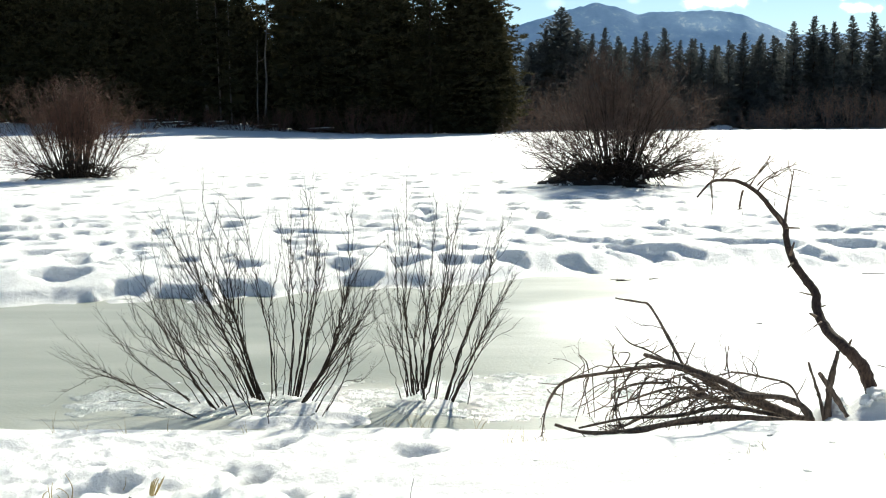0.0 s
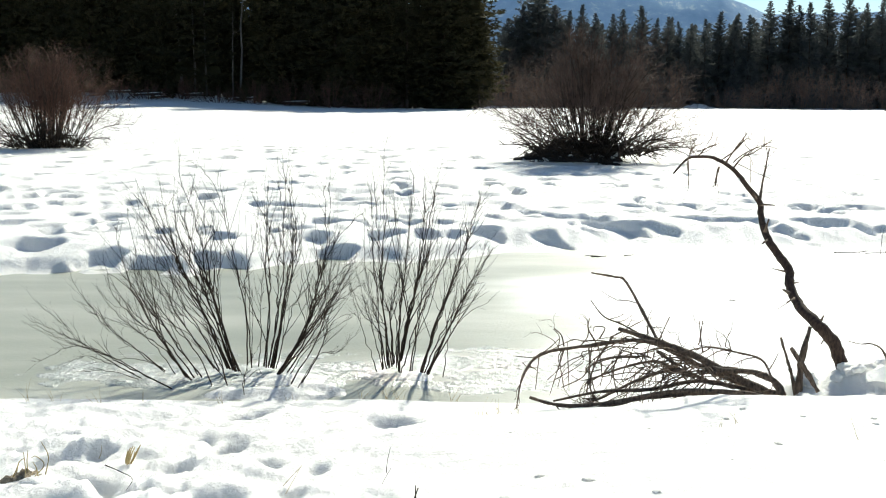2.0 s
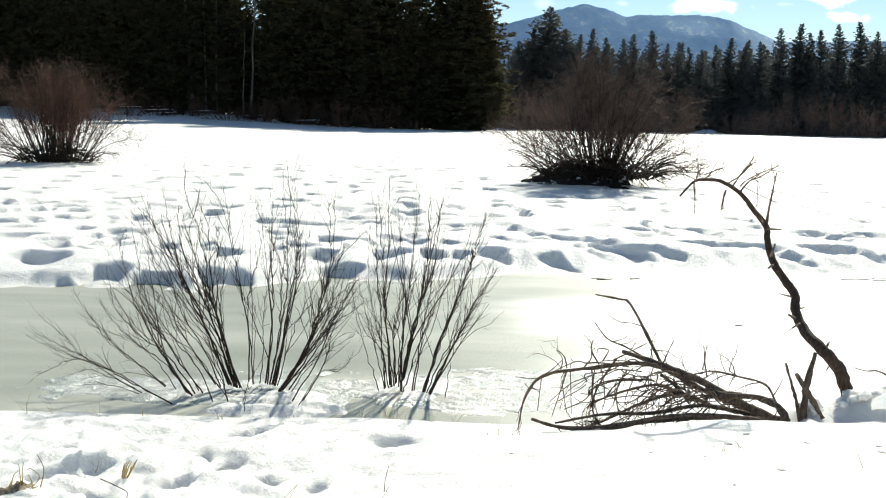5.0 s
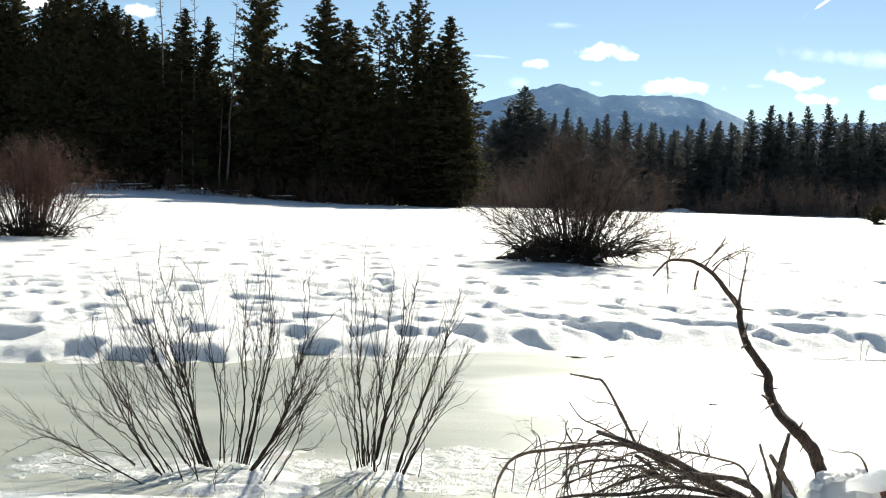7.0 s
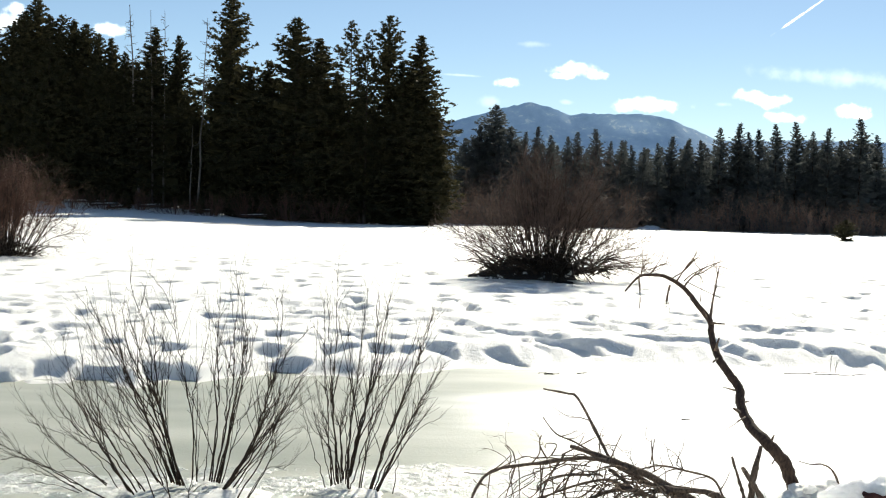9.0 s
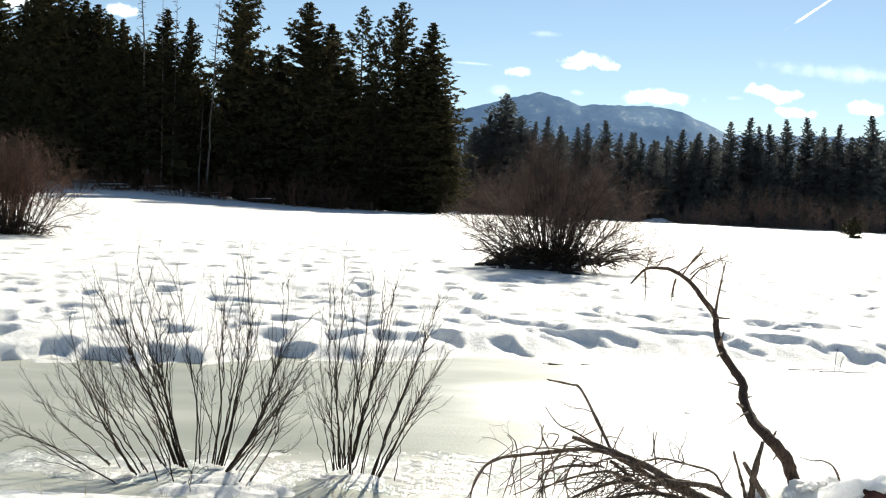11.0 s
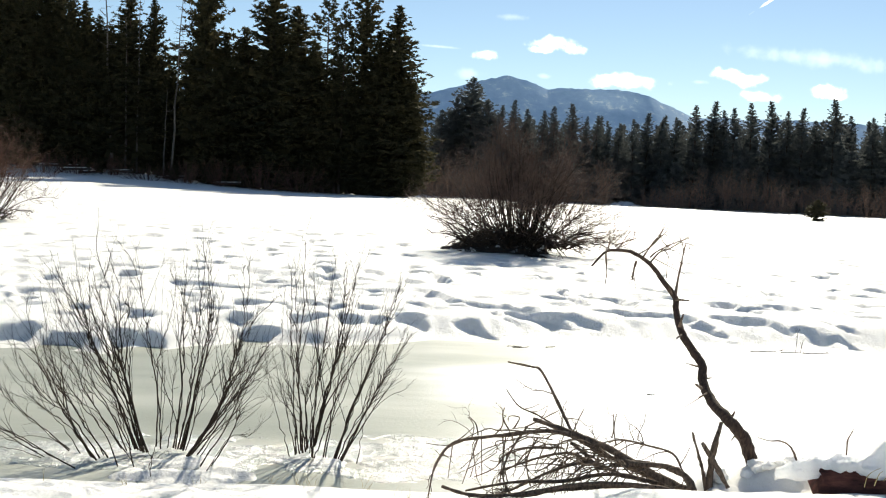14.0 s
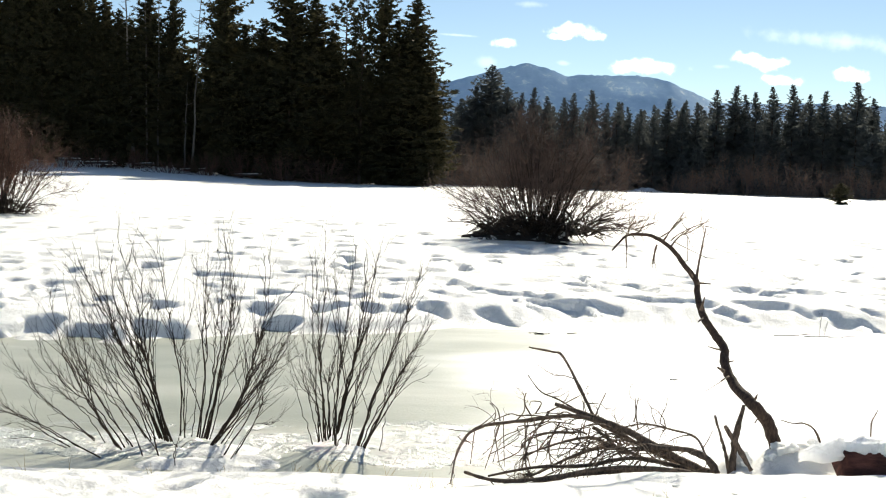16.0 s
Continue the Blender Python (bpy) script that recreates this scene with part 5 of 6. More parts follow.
limb("branch", [(2.32, 8.37, 2.01), (2.37, 8.30, 2.12), (2.42, 8.25, 2.19), (2.45, 8.20, 2.21)], [0.0078, 0.0059, 0.0039, 0.0020], dead, 712, sides=6, twigs=(9, 0.22, 0.0036, 0.1, 0.25))
limb("branch", [(2.38, 8.35, 1.98), (2.46, 8.40, 2.06), (2.55, 8.45, 2.09), (2.69, 8.50, 2.17)], [0.0078, 0.0069, 0.0049, 0.0024], dead, 713, sides=6, twigs=(11, 0.22, 0.0036, 0.1, 0.25))
limb("branch", [(2.07, 8.45, 2.05), (2.07, 8.40, 2.12), (2.12, 8.40, 2.16)], [0.0059, 0.0039, 0.0020], dead, 714, sides=6, twigs=(4, 0.22, 0.0036, 0.1, 0.25))
limb("branch", [(2.13, 8.45, 2.06), (2.22, 8.50, 2.13), (2.31, 8.50, 2.16)], [0.0059, 0.0039, 0.0020], dead, 715, sides=6, twigs=(6, 0.22, 0.0036, 0.1, 0.25))
limb("branch", [(2.05, 8.45, 2.04), (2.05, 8.40, 1.95), (2.05, 8.35, 1.85)], [0.0039, 0.0029, 0.0020], dead, 716, sides=6)
limb("spur", [(2.49, 8.00, 1.74), (2.58, 7.95, 1.74)], [0.0098, 0.0044], dead, 730, sides=5, per=2)
limb("spur", [(2.53, 8.00, 1.54), (2.54, 7.95, 1.64)], [0.0137, 0.0062], dead, 731, sides=5, per=2)
limb("spur", [(2.55, 8.00, 1.48), (2.50, 7.95, 1.46)], [0.0098, 0.0044], dead, 732, sides=5, per=2)
limb("spur", [(2.69, 8.00, 1.25), (2.58, 7.95, 1.28)], [0.0078, 0.0035], dead, 733, sides=5, per=2)
limb("spur", [(2.73, 8.00, 1.16), (2.78, 7.95, 1.18)], [0.0078, 0.0035], dead, 734, sides=5, per=2)
limb("spur", [(2.56, 7.50, 1.18), (2.50, 7.45, 1.21)], [0.0118, 0.0053], dead, 735, sides=5, per=2)
limb("spur", [(2.79, 7.50, 0.98), (2.79, 7.45, 1.03)], [0.0098, 0.0044], dead, 736, sides=5, per=2)
limb("spur", [(2.57, 7.50, 1.12), (2.42, 7.45, 1.04)], [0.0031, 0.0014], dead, 737, sides=5, per=2)
limb("spur", [(2.46, 8.00, 1.78), (2.42, 7.95, 1.84)], [0.0078, 0.0035], dead, 738, sides=5, per=2)
limb("spur", [(2.94, 7.50, 0.75), (2.97, 7.45, 0.70)], [0.0118, 0.0053], dead, 739, sides=5, per=2)
limb("spur", [(2.83, 7.50, 0.87), (2.78, 7.45, 0.83)], [0.0078, 0.0035], dead, 740, sides=5, per=2)
limb("spur", [(2.60, 7.50, 1.14), (2.53, 7.45, 1.12)], [0.0078, 0.0035], dead, 741, sides=5, per=2)
limb("twig", [(2.06, 8.42, 2.08), (2.10, 8.42, 2.15), (2.09, 8.42, 2.18)], [0.0040, 0.0030, 0.0020], dead, 720, sides=5)
limb("twig", [(2.12, 8.42, 2.10), (2.20, 8.42, 2.13), (2.28, 8.42, 2.16)], [0.0050, 0.0037, 0.0025], dead, 721, sides=5)
limb("twig", [(2.30, 8.40, 2.04), (2.40, 8.40, 2.11), (2.48, 8.40, 2.20)], [0.0060, 0.0045, 0.0030], dead, 722, sides=5)
limb("twig", [(2.39, 8.40, 2.02), (2.46, 8.40, 2.08), (2.60, 8.40, 2.15), (2.69, 8.40, 2.18)], [0.0060, 0.0050, 0.0040, 0.0030], dead, 723, sides=5)
limb("twig", [(2.60, 8.40, 2.14), (2.67, 8.40, 2.14), (2.80, 8.40, 2.10)], [0.0040, 0.0030, 0.0020], dead, 724, sides=5)
limb("twig", [(2.52, 8.38, 1.87), (2.52, 8.38, 1.98), (2.51, 8.38, 2.07)], [0.0040, 0.0030, 0.0020], dead, 725, sides=5)
limb("twig", [(2.40, 8.36, 2.02), (2.53, 8.36, 1.96), (2.67, 8.36, 1.90)], [0.0040, 0.0030, 0.0020], dead, 726, sides=5)
limb("twig", [(2.05, 8.42, 2.07), (2.06, 8.42, 1.94), (2.06, 8.42, 1.80)], [0.0040, 0.0030, 0.0020], dead, 727, sides=5)
limb("twig", [(2.54, 8.40, 2.09), (2.48, 8.40, 2.15), (2.46, 8.40, 2.22)], [0.0040, 0.0030, 0.0020], dead, 728, sides=5)
limb("twig", [(2.15, 8.42, 2.09), (2.23, 8.42, 2.22), (2.21, 8.42, 2.26)], [0.0030, 0.0023, 0.0015], dead, 729, sides=5)
tagged(dead, "leaning dead tree stem, curved over at the top, in snow", "dead tree")
stub = empty("broken_stems", (2.57, 7.15, 0.66))
limb("stem", [(2.54, 7.20, 0.52), (2.50, 7.20, 0.69), (2.47, 7.20, 0.78), (2.42, 7.20, 0.93)], [0.0137, 0.0118, 0.0098, 0.0078], stub, 750)
limb("stem", [(2.56, 7.20, 0.52), (2.56, 7.20, 0.71), (2.58, 7.20, 0.86), (2.63, 7.25, 0.99)], [0.0255, 0.0235, 0.0196, 0.0137], stub, 751)
limb("stem", [(2.46, 7.10, 0.88), (2.54, 7.10, 0.76), (2.63, 7.10, 0.62), (2.65, 7.10, 0.59)], [0.0137, 0.0176, 0.0157, 0.0137], stub, 752)
limb("twig", [(2.83, 7.10, 0.93), (2.91, 7.10, 0.91), (2.99, 7.10, 0.91), (3.06, 7.10, 0.87), (3.11, 7.10, 0.77)], [0.0029, 0.0039, 0.0059, 0.0069, 0.0078], stub, 756, sides=5)
limb("twig", [(3.42, 7.05, 0.79), (3.42, 7.05, 0.93), (3.44, 7.05, 0.98), (3.46, 7.05, 1.02)], [0.0069, 0.0059, 0.0039, 0.0024], stub, 757, sides=5)
tagged(stub, "three broken dead stems sticking out of the snow", "branch")
heap = empty("fallen_branch", (2.42, 7.30, 0.50))
limb("limb", [(2.45, 7.15, 0.54), (2.27, 7.30, 0.58), (1.96, 7.50, 0.72), (1.74, 7.70, 0.78), (1.47, 7.90, 0.84)], [0.0293, 0.0276, 0.0259, 0.0224, 0.0155], heap, 760, twigs=(11, 0.30, 0.0052, -0.22, 0.34))
limb("limb", [(2.48, 7.25, 0.51), (2.33, 7.35, 0.53), (2.04, 7.60, 0.62), (1.81, 7.80, 0.71), (1.67, 7.90, 0.76)], [0.0207, 0.0207, 0.0190, 0.0155, 0.0103], heap, 761, twigs=(9, 0.30, 0.0052, -0.22, 0.34))
limb("limb", [(1.74, 7.70, 0.77), (1.54, 7.75, 0.79), (1.23, 7.75, 0.75), (0.89, 7.70, 0.70), (0.75, 7.60, 0.56), (0.70, 7.50, 0.36)], [0.0172, 0.0155, 0.0138, 0.0112, 0.0086, 0.0043], heap, 762, twigs=(5, 0.20, 0.0052, -0.22, 0.34))
limb("limb", [(1.72, 7.75, 0.79), (1.67, 7.90, 0.91), (1.54, 8.05, 1.16), (1.46, 8.10, 1.19), (1.29, 8.10, 1.22)], [0.0138, 0.0121, 0.0103, 0.0086, 0.0069], heap, 763, twigs=(2, 0.30, 0.0052, -0.22, 0.34))
limb("limb", [(2.42, 7.10, 0.55), (2.38, 7.15, 0.64), (2.26, 7.25, 0.68), (2.08, 7.35, 0.67), (1.98, 7.50, 0.68)], [0.0259, 0.0241, 0.0224, 0.0172, 0.0121], heap, 764, twigs=(3, 0.24, 0.0046, -0.22, 0.34))
limb("limb", [(0.79, 7.50, 0.44), (0.99, 7.40, 0.41), (1.30, 7.35, 0.44), (1.71, 7.30, 0.53), (2.00, 7.25, 0.55), (2.32, 7.20, 0.53)], [0.0103, 0.0138, 0.0155, 0.0172, 0.0190, 0.0190], heap, 765, twigs=(8, 0.22, 0.0052, -0.22, 0.34))
limb("limb", [(0.96, 7.55, 0.40), (1.27, 7.50, 0.48), (1.61, 7.45, 0.51), (1.91, 7.40, 0.58), (2.16, 7.35, 0.56), (2.35, 7.30, 0.51)], [0.0069, 0.0103, 0.0121, 0.0155, 0.0155, 0.0155], heap, 766, twigs=(8, 0.22, 0.0052, -0.22, 0.34))
limb("limb", [(1.20, 7.70, 0.48), (1.30, 7.70, 0.54), (1.51, 7.65, 0.63), (1.70, 7.65, 0.66), (1.83, 7.60, 0.61), (1.91, 7.60, 0.56)], [0.0052, 0.0069, 0.0086, 0.0103, 0.0103, 0.0086], heap, 767, twigs=(13, 0.30, 0.0052, -0.22, 0.34))
limb("limb", [(1.26, 7.90, 1.05), (1.36, 7.90, 0.93), (1.50, 7.90, 0.87), (1.69, 7.80, 0.77)], [0.0034, 0.0052, 0.0069, 0.0086], heap, 768, twigs=(3, 0.24, 0.0046, -0.22, 0.34))
limb("limb", [(2.37, 7.20, 0.66), (2.31, 7.25, 0.77), (2.14, 7.30, 0.81), (1.99, 7.40, 0.82), (1.84, 7.50, 0.76)], [0.0086, 0.0078, 0.0069, 0.0060, 0.0034], heap, 769, twigs=(11, 0.30, 0.0052, -0.22, 0.34))
limb("limb", [(1.43, 7.90, 0.79), (1.28, 7.75, 0.62), (1.23, 7.65, 0.48), (1.27, 7.50, 0.40)], [0.0069, 0.0069, 0.0069, 0.0069], heap, 770, twigs=(9, 0.30, 0.0052, -0.22, 0.34))
limb("limb", [(2.02, 7.50, 0.56), (1.80, 7.55, 0.62), (1.54, 7.60, 0.53), (1.29, 7.55, 0.42), (1.09, 7.45, 0.39)], [0.0138, 0.0121, 0.0103, 0.0086, 0.0052], heap, 771, twigs=(18, 0.30, 0.0052, -0.22, 0.34))
limb("limb", [(2.06, 7.35, 0.52), (1.80, 7.40, 0.49), (1.55, 7.45, 0.45), (1.23, 7.40, 0.39)], [0.0207, 0.0207, 0.0190, 0.0121], heap, 772, twigs=(3, 0.24, 0.0046, -0.22, 0.34))
limb("limb", [(1.95, 7.50, 0.81), (1.96, 7.50, 0.87), (1.95, 7.50, 0.98)], [0.0052, 0.0043, 0.0026], heap, 773, twigs=(2, 0.30, 0.0052, -0.22, 0.34))
limb("limb", [(2.35, 7.20, 0.71), (2.38, 7.20, 0.76), (2.41, 7.20, 0.83)], [0.0052, 0.0034, 0.0017], heap, 774)
limb("limb", [(1.71, 7.70, 0.72), (1.79, 7.60, 0.67), (1.87, 7.50, 0.57)], [0.0121, 0.0103, 0.0069], heap, 775, twigs=(2, 0.30, 0.0052, -0.22, 0.34))
limb("limb", [(1.48, 7.75, 0.74), (1.40, 7.70, 0.59), (1.40, 7.50, 0.46)], [0.0069, 0.0060, 0.0052], heap, 776, twigs=(3, 0.24, 0.0046, -0.22, 0.34))
limb("limb", [(1.04, 7.70, 0.72), (1.02, 7.70, 0.64), (1.05, 7.65, 0.45)], [0.0038, 0.0034, 0.0026], heap, 777)
limb("limb", [(1.23, 7.75, 0.74), (1.23, 7.70, 0.63), (1.21, 7.65, 0.46)], [0.0052, 0.0043, 0.0026], heap, 778)
limb("limb", [(1.16, 7.75, 0.74), (1.23, 7.80, 0.81), (1.23, 7.85, 0.92)], [0.0052, 0.0043, 0.0026], heap, 779, twigs=(3, 0.24, 0.0046, -0.22, 0.34))
limb("limb", [(1.00, 7.70, 0.72), (1.02, 7.75, 0.81), (0.98, 7.80, 0.86)], [0.0043, 0.0034, 0.0021], heap, 780, twigs=(4, 0.30, 0.0052, -0.22, 0.34))
limb("limb", [(1.92, 7.70, 0.60), (1.80, 7.70, 0.56), (1.67, 7.67, 0.46), (1.50, 7.65, 0.44), (1.32, 7.60, 0.37)], [0.0066, 0.0060, 0.0052, 0.0043, 0.0028], heap, 781, twigs=(3, 0.24, 0.0046, -0.22, 0.34))
limb("limb", [(1.86, 7.48, 0.70), (1.79, 7.48, 0.73), (1.71, 7.45, 0.70), (1.69, 7.43, 0.58), (1.61, 7.38, 0.43)], [0.0066, 0.0060, 0.0052, 0.0043, 0.0028], heap, 784, twigs=(3, 0.24, 0.0046, -0.22, 0.34))
limb("limb", [(2.05, 7.46, 0.62), (1.93, 7.46, 0.64), (1.80, 7.43, 0.59), (1.73, 7.41, 0.57), (1.65, 7.36, 0.51)], [0.0066, 0.0060, 0.0052, 0.0043, 0.0028], heap, 786, twigs=(3, 0.24, 0.0046, -0.22, 0.34))
limb("limb", [(1.98, 7.70, 0.63), (1.83, 7.70, 0.63), (1.68, 7.67, 0.57), (1.51, 7.65, 0.58), (1.30, 7.60, 0.56)], [0.0066, 0.0060, 0.0052, 0.0043, 0.0028], heap, 788, twigs=(3, 0.24, 0.0046, -0.22, 0.34))
limb("limb", [(2.12, 7.61, 0.52), (2.04, 7.61, 0.52), (1.95, 7.58, 0.45), (1.85, 7.56, 0.44), (1.71, 7.51, 0.39)], [0.0066, 0.0060, 0.0052, 0.0043, 0.0028], heap, 790, twigs=(3, 0.24, 0.0046, -0.22, 0.34))
limb("twig", [(1.07, 7.70, 0.75), (1.08, 7.70, 0.60), (1.09, 7.70, 0.43)], [0.0042, 0.0032, 0.0021], heap, 800, sides=5)
limb("twig", [(1.05, 7.68, 0.75), (1.00, 7.68, 0.58), (0.95, 7.68, 0.41)], [0.0045, 0.0034, 0.0022], heap, 801, sides=5)
limb("twig", [(0.86, 7.60, 0.70), (0.85, 7.60, 0.59), (0.84, 7.60, 0.47)], [0.0040, 0.0030, 0.0020], heap, 802, sides=5)
limb("twig", [(1.25, 7.74, 0.76), (1.24, 7.74, 0.61), (1.24, 7.74, 0.49)], [0.0050, 0.0037, 0.0025], heap, 803, sides=5)
limb("twig", [(1.29, 7.74, 0.77), (1.32, 7.74, 0.62), (1.33, 7.74, 0.50)], [0.0055, 0.0041, 0.0027], heap, 804, sides=5)
limb("twig", [(1.05, 7.72, 0.75), (1.03, 7.72, 0.83), (0.98, 7.72, 0.88)], [0.0060, 0.0045, 0.0030], heap, 805, sides=5)
limb("twig", [(1.27, 7.74, 0.79), (1.22, 7.74, 0.88), (1.23, 7.74, 0.95)], [0.0070, 0.0053, 0.0035], heap, 806, sides=5)
limb("twig", [(1.30, 7.74, 0.80), (1.34, 7.74, 0.88), (1.27, 7.74, 0.89), (1.26, 7.74, 0.86)], [0.0050, 0.0042, 0.0033, 0.0025], heap, 807, sides=5)
limb("twig", [(0.87, 7.70, 0.69), (0.95, 7.70, 0.75), (1.01, 7.70, 0.81)], [0.0050, 0.0037, 0.0025], heap, 808, sides=5)
limb("twig", [(0.86, 7.60, 0.70), (0.77, 7.60, 0.70), (0.68, 7.60, 0.71)], [0.0040, 0.0030, 0.0020], heap, 809, sides=5)
limb("twig", [(0.83, 7.66, 0.61), (0.78, 7.66, 0.62), (0.75, 7.66, 0.65)], [0.0050, 0.0037, 0.0025], heap, 810, sides=5)
limb("twig", [(1.97, 7.45, 0.77), (1.95, 7.45, 0.88), (1.96, 7.45, 0.99)], [0.0060, 0.0045, 0.0030], heap, 811, sides=5)
limb("twig", [(2.08, 7.40, 0.82), (2.05, 7.40, 0.88), (2.04, 7.40, 0.93)], [0.0040, 0.0030, 0.0020], heap, 812, sides=5)
limb("twig", [(1.72, 7.70, 0.80), (1.75, 7.70, 0.88), (1.79, 7.70, 0.97)], [0.0060, 0.0045, 0.0030], heap, 813, sides=5)
limb("twig", [(1.39, 7.80, 0.80), (1.52, 7.80, 0.87), (1.63, 7.80, 0.93)], [0.0060, 0.0045, 0.0030], heap, 814, sides=5)
limb("twig", [(1.32, 7.70, 0.59), (1.22, 7.70, 0.57), (1.14, 7.70, 0.58)], [0.0040, 0.0030, 0.0020], heap, 815, sides=5)
limb("twig", [(1.33, 7.70, 0.55), (1.41, 7.70, 0.63), (1.45, 7.70, 0.75)], [0.0050, 0.0037, 0.0025], heap, 816, sides=5)
limb("twig", [(1.53, 7.70, 0.71), (1.48, 7.70, 0.59), (1.46, 7.70, 0.51)], [0.0050, 0.0037, 0.0025], heap, 817, sides=5)
limb("twig", [(1.68, 7.65, 0.73), (1.65, 7.65, 0.61), (1.59, 7.65, 0.49)], [0.0060, 0.0045, 0.0030], heap, 818, sides=5)
limb("twig", [(1.79, 7.60, 0.69), (1.86, 7.60, 0.61), (1.93, 7.60, 0.56)], [0.0060, 0.0045, 0.0030], heap, 819, sides=5)
limb("twig", [(1.32, 7.70, 0.55), (1.18, 7.70, 0.51), (1.10, 7.70, 0.55)], [0.0040, 0.0030, 0.0020], heap, 820, sides=5)
rng_h = random.Random(77)
for i in range(30):   # the tangle of thinner branches that hang from the large ones
    g = rng_h.random()
    a = Vector((2.25, 7.30, 0.60)).lerp(Vector((1.45, 7.80, 0.80)), g) + Vector((rng_h.gauss(0, 0.06), rng_h.gauss(0, 0.10), rng_h.uniform(-0.06, 0.04)))
    b = a + Vector((rng_h.uniform(-0.65, -0.15), rng_h.gauss(0, 0.12), 0))
    b.z = max(high(b.x, b.y) + 0.03, a.z - rng_h.uniform(0.12, 0.42))
    mid = [a.lerp(b, u) + Vector((rng_h.gauss(0, 0.035), rng_h.gauss(0, 0.03), 0.09 * math.sin(3.1 * u) + rng_h.gauss(0, 0.025))) for u in (0.2, 0.4, 0.6, 0.8)]
    r = rng_h.choice((0.0042, 0.005, 0.006, 0.0075))
    limb("twig", [a, *mid, b], [r * (1 - 0.1 * j) for j in range(6)], heap, 850 + i, sides=5, per=3, twigs=(3, 0.16, 0.0036, -0.1, 0.3))
tagged(heap, "heap of bare fallen branches lying on the snowy bank", "branch")

# ---------------------------------------------------------------- log under snow, clods, grass and litter
def fallen_log(a, b, r, seed, label, group="", cap=0.0, mat=LOG):
    """A lying trunk with broken ends; cap: how thick the snow lies on it."""
    rng = random.Random(seed)
    a, b = Vector(a), Vector(b)
    t = empty("fallen_log", a)
    n, k = 18, 14
    side = (b - a).cross(Vector((0, 0, 1))).normalized()
    up = side.cross(b - a).normalized()
    V, F = [], []
    for i in range(n + 1):
        for j in range(k):
            w = 2 * math.pi * j / k
            q = r * (1 + 0.10 * math.sin(3 * w + seed) + rng.gauss(0, 0.035) - 0.12 * (i / n))
            ragged = rng.uniform(-0.05, 0.05) if i in (0, n) else 0
            V.append((b - a) * (i / n) + (b - a).normalized() * ragged + side * math.cos(w) * q + up * math.sin(w) * q)
    for i in range(n):
        for j in range(k):
            F.append((i * k + j, i * k + (j + 1) % k, (i + 1) * k + (j + 1) % k, (i + 1) * k + j))
    F.append(tuple(reversed(range(k))))
    F.append(tuple(n * k + j for j in range(k)))
    part("trunk", (V, F), mat, t)
    tagged(t, label, "log", group)
    if not cap:
        return
    V, F = [], []
    n, k = (150, 32) if r < 0.15 else (50, 14)
    for i in range(n + 1):
        u = i / n
        end = min(1, 2.6 * u, 5 * (1 - u)) ** 0.8
        lump = 0.8 + 0.55 * float(waves(np.array(u * (b - a).length / (2.2 * r)), np.array(seed + 0.5), 91)) + 0.3 * float(waves(np.array(u * 19.0), np.array(seed + 0.5), 92))
        for j in range(k):
            w = 2 * math.pi * j / k
            c, s = math.cos(w), math.sin(w)
            f = 1 + 0.5 * float(waves(np.array(u * 15 + c), np.array(s * 1.7 + seed), 93)) + 0.3 * float(waves(np.array(u * 34 + 2 * c), np.array(s * 3 + seed), 95)) + 0.22 * float(waves(np.array(u * 62 + 4 * c), np.array(s * 6 + seed), 96))
            hang = (0.55 + 0.5 * float(waves(np.array(u * 9.0), np.array(c * 0.7 + 5), 94))) * r
            V.append((b - a) * (u * 1.2 - 0.18) + side * (c * r * 1.12 * f * end) + Vector((0, 0, r * 0.75 + (cap * lump * f * end * s if s > 0 else hang * s))))
    for i in range(n):
        for j in range(k):
            F.append((i * k + j, i * k + (j + 1) % k, (i + 1) * k + (j + 1) % k, (i + 1) * k + j))
    F.append(tuple(reversed(range(k))))
    F.append(tuple(n * k + j for j in range(k)))
    part("snow_cap", (V, F), SNOW, t, "lumpy cap of snow")


fallen_log((3.22, 6.98, 0.665), (4.85, 6.80, 0.76), 0.125, 11, "rotten red-brown log half buried in snow", cap=0.20)
EDGE = "logs along the forest edge"
for i, (x, y, ln, turn) in enumerate(((-42, 145.5, 4, 0.9), (-36.5, 146.2, 5, -0.6), (-39, 147.5, 6, 0.3), (-34, 144.5, 3, 0.8), (-46, 148, 6, 0.5), (-30.5, 147, 4, -0.7), (-24, 146.5, 3.5, 0.75), (-18, 147, 4.5, -0.5), (-47, 146, 5, -0.65))):
    z = high(x, y) + 0.22
    fallen_log((x, y, z), (x + ln * math.cos(turn), y + ln * math.sin(turn), z + 0.15), 0.20, 20 + i, "dark fallen trunk with snow on it before the pines", EDGE, 0.025, BARK)


